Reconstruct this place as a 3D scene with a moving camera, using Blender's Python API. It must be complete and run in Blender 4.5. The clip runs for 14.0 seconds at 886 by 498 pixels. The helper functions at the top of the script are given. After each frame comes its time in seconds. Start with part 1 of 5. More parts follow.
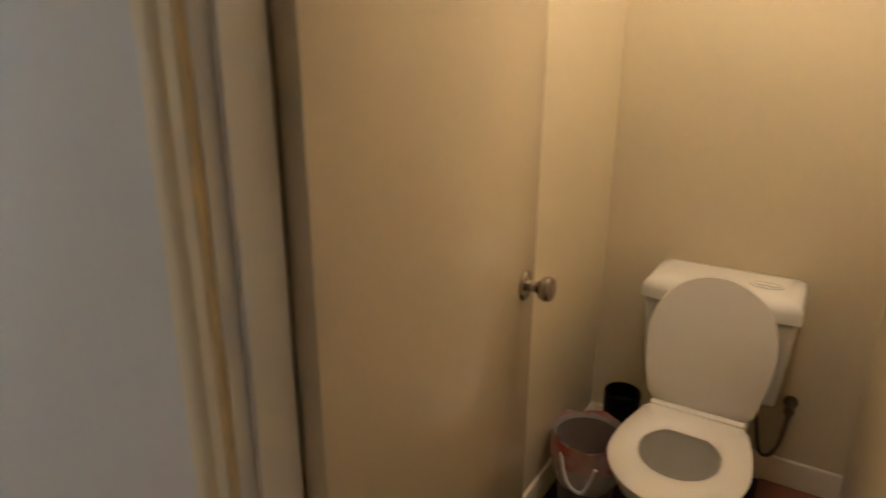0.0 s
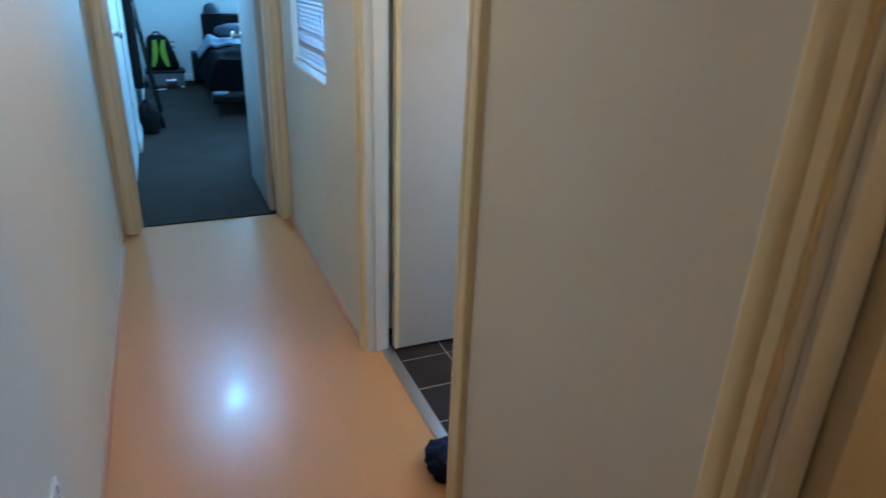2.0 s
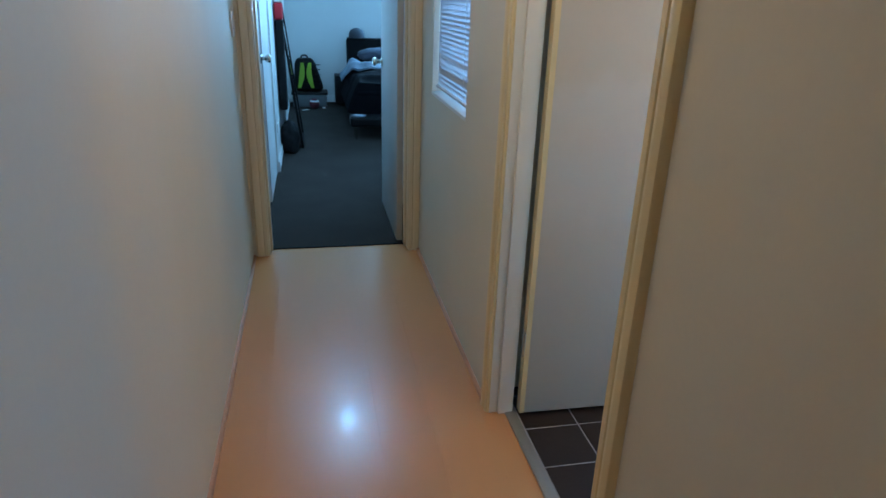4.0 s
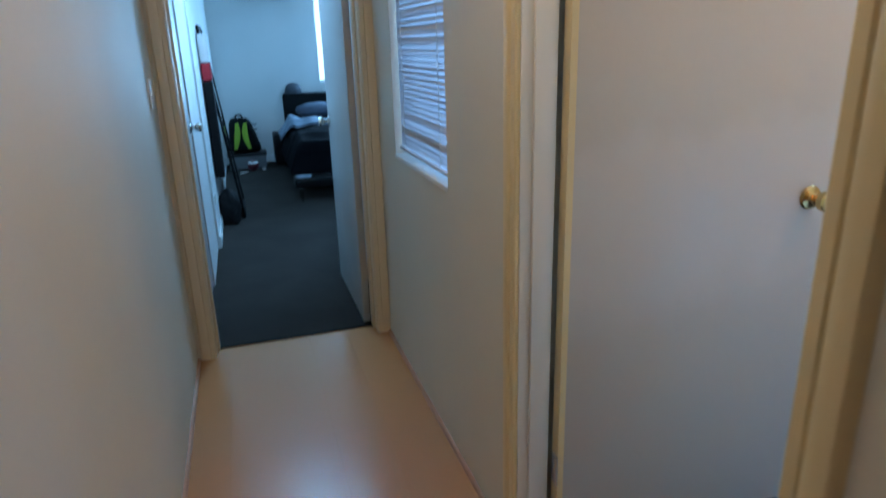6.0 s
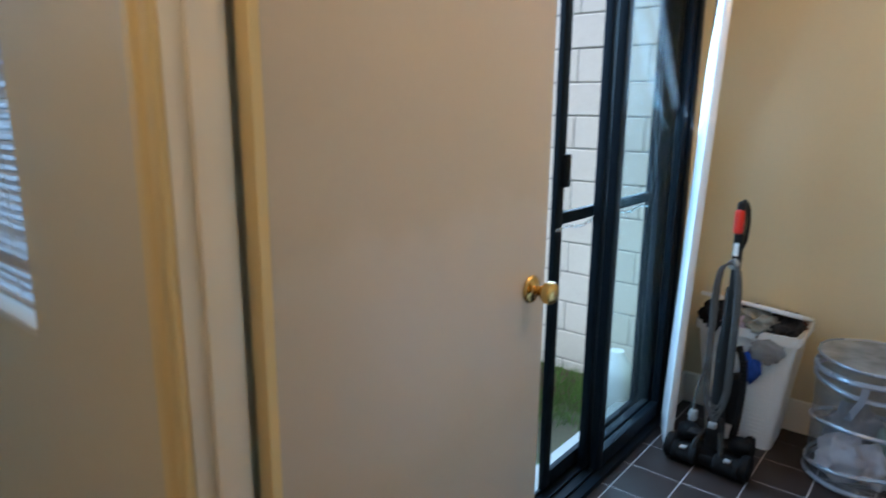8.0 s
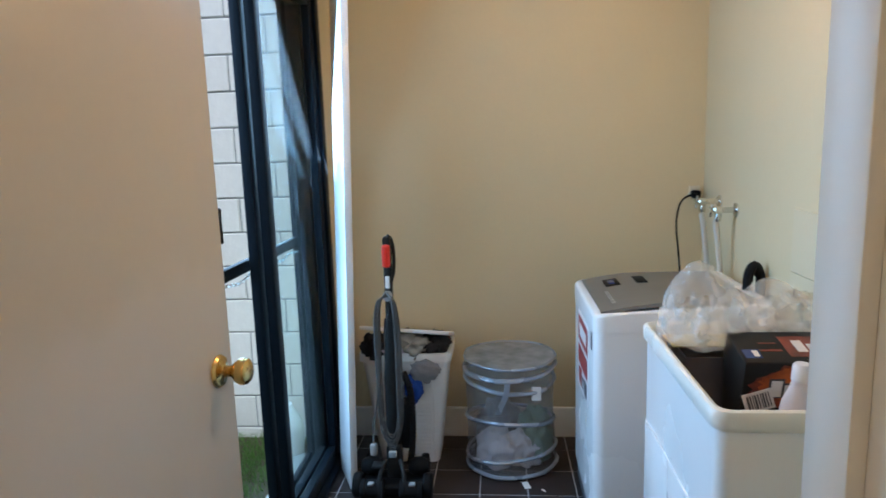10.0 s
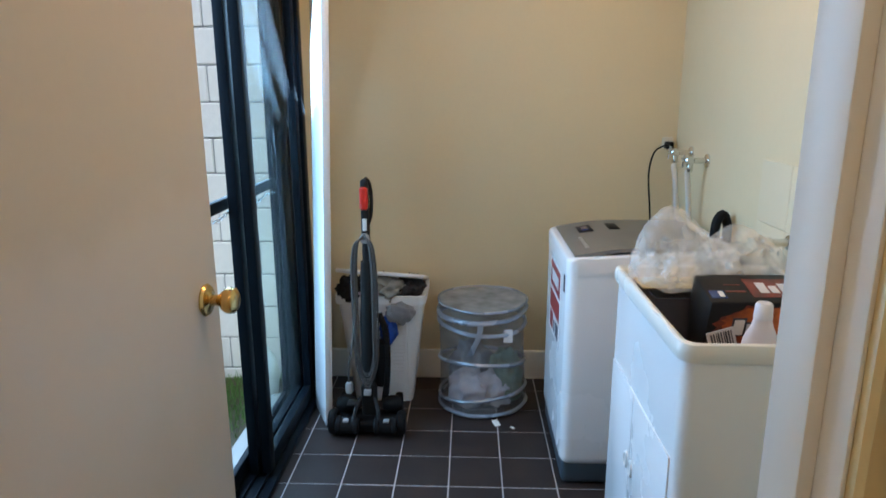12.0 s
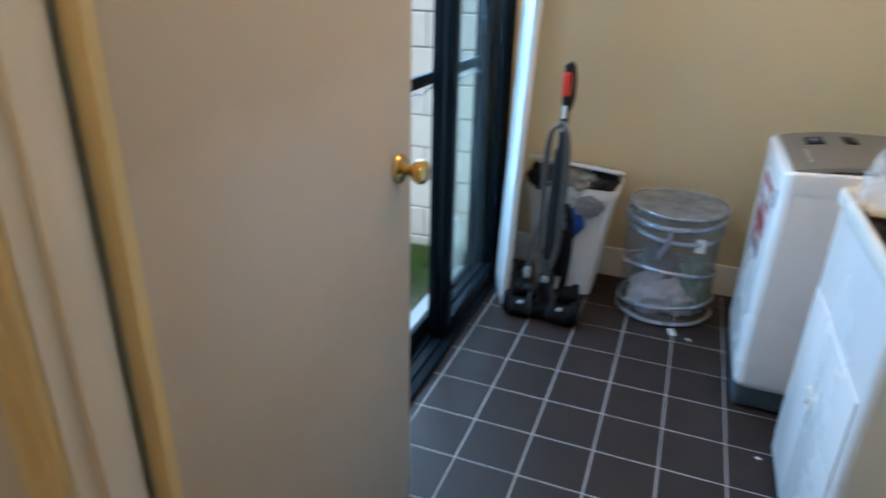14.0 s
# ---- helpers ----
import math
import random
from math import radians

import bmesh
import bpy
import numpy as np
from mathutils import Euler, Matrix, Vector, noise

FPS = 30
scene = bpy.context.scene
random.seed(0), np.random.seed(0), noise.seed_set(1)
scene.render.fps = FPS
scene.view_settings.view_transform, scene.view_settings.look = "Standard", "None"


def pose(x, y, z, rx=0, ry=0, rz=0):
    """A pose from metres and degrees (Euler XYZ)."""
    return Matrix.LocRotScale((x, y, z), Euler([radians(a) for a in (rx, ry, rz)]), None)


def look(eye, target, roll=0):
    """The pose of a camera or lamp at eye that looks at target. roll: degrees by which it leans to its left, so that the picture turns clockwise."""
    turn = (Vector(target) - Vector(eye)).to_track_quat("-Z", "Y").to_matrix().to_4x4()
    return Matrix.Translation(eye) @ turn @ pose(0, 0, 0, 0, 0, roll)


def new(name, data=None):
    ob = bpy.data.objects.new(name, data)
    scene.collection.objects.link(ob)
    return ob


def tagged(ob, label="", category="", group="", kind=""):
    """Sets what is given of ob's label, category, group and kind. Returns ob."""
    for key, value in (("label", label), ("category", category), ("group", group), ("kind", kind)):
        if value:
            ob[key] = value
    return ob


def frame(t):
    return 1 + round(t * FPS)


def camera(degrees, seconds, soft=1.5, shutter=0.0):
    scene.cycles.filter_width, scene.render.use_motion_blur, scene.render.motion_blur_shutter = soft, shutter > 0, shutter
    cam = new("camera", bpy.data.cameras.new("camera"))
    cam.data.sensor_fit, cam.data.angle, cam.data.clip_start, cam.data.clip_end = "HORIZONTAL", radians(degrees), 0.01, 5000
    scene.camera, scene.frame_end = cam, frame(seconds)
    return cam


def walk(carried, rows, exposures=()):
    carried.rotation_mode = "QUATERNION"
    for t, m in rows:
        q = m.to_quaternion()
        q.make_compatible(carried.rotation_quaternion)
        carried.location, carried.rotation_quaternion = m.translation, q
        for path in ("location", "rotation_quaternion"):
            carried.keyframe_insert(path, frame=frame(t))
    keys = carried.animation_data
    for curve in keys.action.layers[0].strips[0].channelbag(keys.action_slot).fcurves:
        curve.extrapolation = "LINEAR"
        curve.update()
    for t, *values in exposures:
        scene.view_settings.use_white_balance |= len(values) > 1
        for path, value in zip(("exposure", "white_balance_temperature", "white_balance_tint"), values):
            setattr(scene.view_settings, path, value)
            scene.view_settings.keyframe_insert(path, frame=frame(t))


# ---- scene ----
cam = camera(69.4, 14.0, shutter=0.5)
PATH = [
    (0, (-0.409, -0.009, 1.425), (1.206, 0.988, 0.794), 0.29),
    (0.5, (-0.45, 0.01, 1.425), (0.988, 1.236, 0.771), 0.28),
    (1, (-0.507, 0.028, 1.418), (0.687, 1.464, 0.702), 0.71),
    (1.5, (-0.578, 0.053, 1.434), (0.37, 1.64, 0.67), 1.5),
    (2, (-0.632, 0.092, 1.426), (0.106, 1.775, 0.637), 2.1),
    (2.5, (-0.653, 0.118, 1.427), (-0.074, 1.848, 0.606), 2.9),
    (3, (-0.64, 0.165, 1.421), (-0.252, 1.931, 0.565), 1.6),
    (3.5, (-0.599, 0.297, 1.419), (-0.255, 2.114, 0.657), 1.7),
    (3.7, (-0.595, 0.328, 1.42), (-0.239, 2.149, 0.674), 1.8),
    (5.8, (-0.63, 0.794, 1.434), (-0.069, 2.588, 0.754), -0.5),
    (6, (-0.612, 0.885, 1.432), (-0.06, 2.706, 0.814), -1.7),
    (6.5, (-0.555, 1.051, 1.437), (0.17, 2.85, 0.95), -1.0),
    (7, (-0.506, 1.18, 1.415), (0.391, 2.881, 0.866), -1.3),
    (7.5, (-0.458, 1.361, 1.454), (0.835, 2.814, 0.989), -1.7),
    (8, (-0.425, 1.451, 1.418), (1.089, 2.684, 0.984), 0.6),
    (8.5, (-0.331, 1.529, 1.416), (1.369, 2.545, 1.137), -1.8),
    (9, (-0.324, 1.561, 1.432), (1.512, 2.308, 1.165), -1.8),
    (9.2, (-0.335, 1.592, 1.444), (1.558, 2.174, 1.165), -1.4),
    (11.3, (-0.374, 1.654, 1.413), (1.595, 1.677, 1.063), -1.7),
    (11.5, (-0.384, 1.656, 1.411), (1.58, 1.679, 1.034), -1.1),
    (12, (-0.395, 1.669, 1.407), (1.548, 1.75, 0.939), -0.2),
    (12.5, (-0.393, 1.667, 1.401), (1.516, 1.756, 0.812), 0.8),
    (13, (-0.394, 1.661, 1.394), (1.488, 1.765, 0.723), 2.0),
    (13.5, (-0.393, 1.653, 1.39), (1.456, 1.914, 0.674), 2.2),
    (14, (-0.399, 1.639, 1.408), (1.329, 2.285, 0.595), 1.6),
]
walk(cam, [(t, look(eye, target, roll)) for t, eye, target, roll in PATH],
     exposures=[(0, 0.44, 4800, 16), (0.6, 0.30, 4700, 15), (1.3, 0.46, 4850, 13), (2.2, 0.22, 4950, 15), (3.0, -0.10, 5280, 16), (3.7, -0.10, 5280, 17), (5.8, -0.22, 5350, 21), (6.6, -0.28, 5400, 22), (7.4, -0.22, 6100, 22), (8.2, -0.47, 6600, 22), (14, -0.38, 6600, 22)])

# ---- world, sun and large lights ----
world = bpy.data.worlds.new("sky")
scene.world = world
world.use_nodes = True
wn = world.node_tree
sky = wn.nodes.new("ShaderNodeTexSky")
sky.sky_type = 'NISHITA'
sky.sun_disc = False
sky.sun_elevation, sky.sun_rotation = radians(45), radians(272)
wn.links.new(sky.outputs[0], wn.nodes["Background"].inputs[0])
wn.nodes["Background"].inputs[1].default_value = 0.15


def lamp(name, kind, m, power, colour, **settings):
    data = bpy.data.lights.new(name, kind)
    data.energy, data.color = power, colour
    if kind == 'AREA':
        data.shape, data.size, data.size_y = 'RECTANGLE', settings["w"], settings["h"]
    elif kind == 'POINT':
        data.shadow_soft_size = settings["r"]
    else:
        data.angle = radians(settings["angle"])
    ob = new(name, data)
    ob.matrix_world = m
    return ob


WARM, COOL, DAY = (1.0, 0.73, 0.42), (0.33, 0.74, 1.0), (0.34, 0.67, 1.0)
lamp("sun", 'SUN', look((-20, 0.6, 20), (0, 0, 0)), 3.3, (0.72, 0.90, 1.0), angle=12)
lamp("daylight_sliding_door", 'AREA', look((1.75, 2.80, 1.30), (0.68, 1.0, 0.55)), 98, DAY, w=1.6, h=2.0)
lamp("daylight_bedroom", 'AREA', look((1.2, 9.42, 1.45), (0.4, 6.5, 0.7)), 84, COOL, w=1.5, h=1.0)
lamp("light_passage", 'POINT', pose(-0.37, 5.37, 2.27), 27, COOL, r=0.075)
lamp("light_corridor", 'POINT', pose(-0.50, 2.05, 2.27), 6.8, (1.0, 0.74, 0.42), r=0.09)
lamp("light_laundry", 'POINT', pose(1.30, 1.35, 2.27), 16, (1.0, 0.57, 0.20), r=0.09)
lamp("light_toilet", 'POINT', pose(1.15, 0.06, 2.27), 13, (1.0, 0.67, 0.34), r=0.09)
lamp("daylight_window", 'AREA', look((0.30, 3.195, 1.60), (-0.5, 3.195, 1.2)), 4, DAY, w=0.7, h=1.0)


# ---- materials ----
def material(name, colour, rough=0.5, metal=0.0, spec=0.5, fine=0.04, coarse=0.06, fscale=60.0, cscale=2.5, bump=0.0, bscale=250.0,
             coat=0.0, tint=None, stretch=(1, 1, 1), islands=0.0, objects=0.0, rvar=0.05, trans=0.0, alpha=1.0, emit=None):
    """A surface with grain and larger stains: fine and coarse are how far each moves the colour."""
    m = bpy.data.materials.new(name)
    m.use_nodes = True
    t = m.node_tree
    p = t.nodes["Principled BSDF"]
    p.inputs["Metallic"].default_value = metal
    p.inputs["Specular IOR Level"].default_value = spec
    p.inputs["Coat Weight"].default_value = coat
    p.inputs["Coat Roughness"].default_value = 0.08
    p.inputs["Transmission Weight"].default_value = trans
    p.inputs["Alpha"].default_value = alpha
    co = t.nodes.new("ShaderNodeTexCoord")
    mp = t.nodes.new("ShaderNodeMapping")
    mp.inputs["Scale"].default_value = stretch
    t.links.new(co.outputs["Object"], mp.inputs[0])

    def noise_node(scale, detail=4):
        n = t.nodes.new("ShaderNodeTexNoise")
        n.inputs["Scale"].default_value, n.inputs["Detail"].default_value = scale, detail
        t.links.new(mp.outputs[0], n.inputs["Vector"])
        return n

    def mix(kind, fac, a, b):
        n = t.nodes.new("ShaderNodeMix")
        n.data_type, n.blend_type = 'RGBA', kind
        for key, v in ((0, fac), (6, a), (7, b)):
            if hasattr(v, "links"):
                t.links.new(v, n.inputs[key])
            else:
                n.inputs[key].default_value = v
        return n.outputs[2]

    def ranged(value, lo, hi):
        n = t.nodes.new("ShaderNodeMapRange")
        n.inputs[1].default_value, n.inputs[2].default_value = 0.25, 0.75
        n.inputs[3].default_value, n.inputs[4].default_value = lo, hi
        t.links.new(value, n.inputs[0])
        return n.outputs[0]

    base = (*colour, 1)
    dark = (*(tint or [c * 0.6 for c in colour]), 1)
    n1, n2 = noise_node(fscale), noise_node(cscale, 6)
    col = mix('MIX', ranged(n2.outputs[0], 0.0, coarse * 2), base, dark)
    col = mix('MIX', ranged(n1.outputs[0], 0.0, fine * 2), col, (*[min(1, c * 1.25) for c in colour], 1))
    if islands or objects:
        source = t.nodes.new("ShaderNodeNewGeometry").outputs["Random Per Island"] if islands else t.nodes.new("ShaderNodeObjectInfo").outputs["Random"]
        n = t.nodes.new("ShaderNodeMapRange")
        n.inputs[3].default_value, n.inputs[4].default_value = 0.0, islands or objects
        t.links.new(source, n.inputs[0])
        col = mix('MIX', n.outputs[0], col, dark)
    t.links.new(col, p.inputs["Base Color"])
    t.links.new(ranged(n2.outputs[0], max(0.02, rough - rvar), min(1, rough + rvar)), p.inputs["Roughness"])
    if bump:
        nb = noise_node(bscale, 3)
        b = t.nodes.new("ShaderNodeBump")
        b.inputs["Strength"].default_value, b.inputs["Distance"].default_value = bump, 0.002
        t.links.new(nb.outputs[0], b.inputs["Height"])
        t.links.new(b.outputs[0], p.inputs["Normal"])
    if emit:
        p.inputs["Emission Color"].default_value, p.inputs["Emission Strength"].default_value = (*emit[0], 1), emit[1]
    return m


M_WALL = material("wall_paint", (0.71, 0.66, 0.54), 0.58, coarse=0.05, bump=0.12, bscale=180)
M_WALL2 = material("laundry_wall_paint", (0.70, 0.59, 0.38), 0.45, coarse=0.05, bump=0.12, bscale=180)
M_CEIL = material("ceiling_paint", (0.80, 0.79, 0.75), 0.8, bump=0.1)
M_TRIM = material("trim_gloss_paint", (0.79, 0.64, 0.34), 0.33, coarse=0.0, fine=0.0, fscale=20, rvar=0.0)
M_CREAM = material("cream_gloss_paint", (0.80, 0.70, 0.50), 0.36, coarse=0.0, fine=0.0, rvar=0.0)
M_JAMB = material("jamb_paint", (0.80, 0.78, 0.72), 0.40, coarse=0.0, fine=0.0, fscale=20, rvar=0.0)
M_WALL3 = material("toilet_wall_paint", (0.72, 0.63, 0.42), 0.45, coarse=0.05, bump=0.12, bscale=180)
M_SKIRT = material("toilet_skirting_paint", (0.74, 0.66, 0.50), 0.4, coarse=0.05)
M_DOOR = material("door_paint", (0.585, 0.53, 0.465), 0.33, coarse=0.025, tint=(0.58, 0.53, 0.45), cscale=1.6, bump=0.06, bscale=120)
dt = M_DOOR.node_tree
co_, sp_ = dt.nodes.new("ShaderNodeTexCoord"), dt.nodes.new("ShaderNodeSeparateXYZ")
nz_ = dt.nodes.new("ShaderNodeTexNoise")
nz_.inputs["Scale"].default_value, nz_.inputs["Detail"].default_value = 3.5, 3
dt.links.new(co_.outputs["Object"], sp_.inputs[0])
dt.links.new(co_.outputs["Object"], nz_.inputs["Vector"])


def door_math(op, a, b, c=None):
    n = dt.nodes.new("ShaderNodeMath")
    n.operation = op
    for i, v in enumerate((a, b, c)):
        if v is None:
            continue
        if hasattr(v, "links"):
            dt.links.new(v, n.inputs[i])
        else:
            n.inputs[i].default_value = v
    return n.outputs[0]


def door_step(v, a, b):
    n = dt.nodes.new("ShaderNodeMapRange")
    n.interpolation_type = 'SMOOTHSTEP'
    n.inputs[1].default_value, n.inputs[2].default_value = a, b
    dt.links.new(v, n.inputs[0])
    return n.outputs[0]


# bounced daylight painted into the leaf: paler patch across the middle, uneven edge
height = door_math('MULTIPLY_ADD', nz_.outputs[0], 0.30, sp_.outputs[2])
slope = door_math('MULTIPLY_ADD', sp_.outputs[0], -0.10, height)
bounce_mask = door_math('MULTIPLY', door_step(slope, 1.34, 1.26), door_step(slope, 0.80, 0.98))
bounce_mask = door_math('MULTIPLY', bounce_mask, 0.55)
wm_ = dt.nodes.new("ShaderNodeMix")
wm_.data_type = 'RGBA'
old = dt.nodes["Principled BSDF"].inputs["Base Color"].links[0].from_socket
dt.links.new(bounce_mask, wm_.inputs[0])
dt.links.new(old, wm_.inputs[6])
wm_.inputs[7].default_value = (0.66, 0.615, 0.58, 1)
dt.links.new(wm_.outputs[2], dt.nodes["Principled BSDF"].inputs["Base Color"])
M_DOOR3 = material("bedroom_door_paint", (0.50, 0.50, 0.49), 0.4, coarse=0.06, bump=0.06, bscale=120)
M_BEDWALL = material("bedroom_paint", (0.72, 0.73, 0.72), 0.55, bump=0.1)
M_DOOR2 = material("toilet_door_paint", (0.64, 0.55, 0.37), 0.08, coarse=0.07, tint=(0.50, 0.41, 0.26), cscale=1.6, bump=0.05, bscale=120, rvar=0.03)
M_LAMINATE = material("laminate", (0.57, 0.28, 0.108), 0.27, coarse=0.02, fine=0.0, fscale=34, tint=(0.54, 0.245, 0.088), stretch=(2.0, 0.4, 1), objects=0.02, rvar=0.0, coat=0.10)
M_BEAD = material("beading_wood", (0.50, 0.27, 0.15), 0.6, fine=0.1, stretch=(1, 0.1, 1))
M_TILE = material("floor_tile", (0.038, 0.027, 0.024), 0.42, fine=0.12, coarse=0.25, fscale=22, cscale=6, tint=(0.022, 0.015, 0.014), spec=0.25, bump=0.25, bscale=70, objects=0.25)
M_GROUT = material("grout", (0.46, 0.43, 0.42), 0.85, coarse=0.2, bump=0.3)
M_CARPET = material("carpet", (0.038, 0.032, 0.028), 0.95, fine=0.35, coarse=0.42, fscale=420, cscale=3.2, bump=1.0, bscale=500, spec=0.1)
M_ALU = material("dark_frame", (0.006, 0.011, 0.016), 0.45, coarse=0.1, spec=0.08)
M_STRIP = material("threshold_metal", (0.55, 0.54, 0.52), 0.4, metal=0.9, fine=0.1)
M_BLOCK = material("painted_block", (0.80, 0.80, 0.76), 0.8, coarse=0.08, fine=0.1, fscale=25, bump=0.8, bscale=45, objects=0.05)
M_MORTAR = material("mortar", (0.30, 0.31, 0.31), 0.9, bump=0.6)
M_BLIND = material("blind_slat", (0.62, 0.60, 0.61), 0.75)
M_PVC = material("white_plastic", (0.80, 0.80, 0.78), 0.35)
M_WHITE = material("white_enamel", (0.82, 0.82, 0.82), 0.25, coarse=0.0, fine=0.0, coat=0.2)
M_CERAMIC = material("ceramic", (0.82, 0.80, 0.74), 0.10, coarse=0.02, fine=0.0, coat=0.5, rvar=0.02)
M_BRASS = material("brass", (0.72, 0.49, 0.19), 0.2, metal=1.0, coarse=0.12, tint=(0.40, 0.28, 0.14))
M_CHROME = material("chrome", (0.72, 0.70, 0.66), 0.16, metal=1.0, coarse=0.08)
M_STEEL = material("dull_knob_metal", (0.42, 0.37, 0.30), 0.24, metal=1.0, coarse=0.2)
M_BLACK = material("black_plastic", (0.007, 0.007, 0.0075), 0.5, spec=0.10)
M_RUBBER = material("dark_rubber", (0.010, 0.010, 0.0105), 0.7, spec=0.12)
M_GREY = material("grey_plastic", (0.017, 0.017, 0.017), 0.45, spec=0.2)
M_SILVER = material("silver_plastic", (0.42, 0.42, 0.42), 0.3, metal=0.35)
M_GRASSSOIL = material("soil", (0.10, 0.085, 0.05), 0.95, coarse=0.4, fine=0.3, cscale=1.5, bump=0.8, bscale=60)
M_CONCRETE = material("concrete", (0.42, 0.41, 0.38), 0.85, coarse=0.2, bump=0.4)


def glass_material(name, colour=(0.96, 0.98, 0.98), rough=0.0):
    m = bpy.data.materials.new(name)
    m.use_nodes = True
    t = m.node_tree
    t.nodes.remove(t.nodes["Principled BSDF"])
    g, tr = t.nodes.new("ShaderNodeBsdfGlossy"), t.nodes.new("ShaderNodeBsdfTransparent")
    g.inputs["Roughness"].default_value = 0.03
    tr.inputs["Color"].default_value = (*colour, 1)
    lw, pw, sc = t.nodes.new("ShaderNodeLayerWeight"), t.nodes.new("ShaderNodeMath"), t.nodes.new("ShaderNodeMath")
    pw.operation, sc.operation = 'POWER', 'MULTIPLY_ADD'
    pw.inputs[1].default_value, sc.inputs[1].default_value, sc.inputs[2].default_value = 5.0, 0.12, 0.012
    t.links.new(lw.outputs["Facing"], pw.inputs[0])
    t.links.new(pw.outputs[0], sc.inputs[0])
    mx = t.nodes.new("ShaderNodeMixShader")
    t.links.new(sc.outputs[0], mx.inputs[0])
    t.links.new(tr.outputs[0], mx.inputs[1])
    t.links.new(g.outputs[0], mx.inputs[2])
    t.links.new(mx.outputs[0], t.nodes["Material Output"].inputs[0])
    return m


M_GLASS = glass_material("window_glass", (0.90, 0.95, 0.95))


# ---- building helpers ----
def box(bm, x0, x1, y0, y1, z0, z1, bevel=0.0, seg=2, m=None):
    """A box, rounded where bevel is given, in the space of m."""
    r = bmesh.ops.create_cube(bm, size=1.0, matrix=Matrix.Translation(((x0 + x1) / 2, (y0 + y1) / 2, (z0 + z1) / 2)) @ Matrix.Diagonal((x1 - x0, y1 - y0, z1 - z0, 1)))
    vs = r["verts"]
    if bevel:
        es = list({e for v in vs for e in v.link_edges})
        r = bmesh.ops.bevel(bm, geom=es, offset=bevel, segments=seg, profile=0.5, affect='EDGES')
        vs = list({v for f in r["faces"] for v in f.verts} | {v for v in vs if v.is_valid})
    if m is not None:
        bmesh.ops.transform(bm, matrix=m, verts=vs)
    return bm


def ring(bm, pts, prev=None, close=True):
    vs = [bm.verts.new(p) for p in pts]
    if prev:
        n = len(vs)
        for i in range(n if close else n - 1):
            bm.faces.new((prev[i], prev[(i + 1) % n], vs[(i + 1) % n], vs[i]))
    return vs


def lathe(bm, profile, m=None, seg=24, caps=True):
    """Turns (radius, height) pairs about the local z."""
    m = m or Matrix()
    prev, first = None, None
    for r, z in profile:
        vs = ring(bm, [m @ Vector((max(r, 1e-4) * math.cos(2 * math.pi * i / seg), max(r, 1e-4) * math.sin(2 * math.pi * i / seg), z)) for i in range(seg)], prev)
        first = first or vs
        prev = vs
    if caps:
        bm.faces.new(list(reversed(first)))
        bm.faces.new(prev)
    return bm


def tube(bm, pts, r, seg=8, smooth=4):
    """A round tube along a smoothed line of points."""
    pts = [Vector(p) for p in pts]
    if smooth and len(pts) > 2:
        out = []
        for i in range(len(pts) - 1):
            a, b, c, d = pts[max(0, i - 1)], pts[i], pts[i + 1], pts[min(len(pts) - 1, i + 2)]
            for k in range(smooth):
                u = k / smooth
                out.append(0.5 * (2 * b + (c - a) * u + (2 * a - 5 * b + 4 * c - d) * u * u + (3 * b - a - 3 * c + d) * u ** 3))
        pts = out + [pts[-1]]
    prev, first, up = None, None, Vector((0.13, 0.27, 0.95)).normalized()
    for i, p in enumerate(pts):
        d = (pts[min(i + 1, len(pts) - 1)] - pts[max(i - 1, 0)]).normalized()
        s = d.cross(up)
        s = s.normalized() if s.length > 1e-4 else d.orthogonal().normalized()
        up = s.cross(d).normalized()
        prev = ring(bm, [p + r * (math.cos(2 * math.pi * k / seg) * s + math.sin(2 * math.pi * k / seg) * up) for k in range(seg)], prev)
        first = first or prev
    bm.faces.new(first)
    bm.faces.new(list(reversed(prev)))
    return bm


def finish(name, bm, mat, smooth=0.6):
    bmesh.ops.recalc_face_normals(bm, faces=bm.faces)
    bm.faces.ensure_lookup_table()
    bm.faces.index_update()
    areas = [f.calc_area() for f in bm.faces]
    flags = []
    for i, f in enumerate(bm.faces):
        near = [areas[g.index] for e in f.edges for g in e.link_faces if g is not f]
        flags.append(not near or areas[i] < 10 * (sum(near) / len(near)))
    me = bpy.data.meshes.new(name)
    bm.to_mesh(me)
    bm.free()
    for q in (mat if isinstance(mat, (list, tuple)) else [mat]):
        me.materials.append(q)
    if smooth:
        me.polygons.foreach_set("use_smooth", flags)
        me.set_sharp_from_angle(angle=smooth)
    return me


def part(name, bm, mat, parent=None, label="", smooth=0.6):
    ob = new(name, finish(name, bm, mat, smooth))
    if parent is not None:
        ob.parent = parent
    if label:
        tagged(ob, label)
    return ob


def thing(name, m, label, category, group="", kind=""):
    ob = new(name)
    ob.empty_display_size = 0.05
    ob.matrix_world = m
    return tagged(ob, label, category, group, kind)


def structure(name, boxes, mat, label, category="wall", bevel=0.0):
    bm = bmesh.new()
    for b in boxes:
        box(bm, *b, bevel=bevel)
    return tagged(part(name, bm, mat), label, category, kind="structure")


# ---- plan ----
H = 2.40          # ceilings
XL = -0.95        # corridor, left face
XW = 0.082        # back of the corridor's right wall
TOILET = (-0.205, 0.521)   # openings along the right wall
LAUNDRY = (1.414, 2.256)
WINDOW = (2.83, 3.56, 0.965, 2.06)
YEND = (3.90, 4.02)
END = (-0.865, -0.062)
DH = 2.04

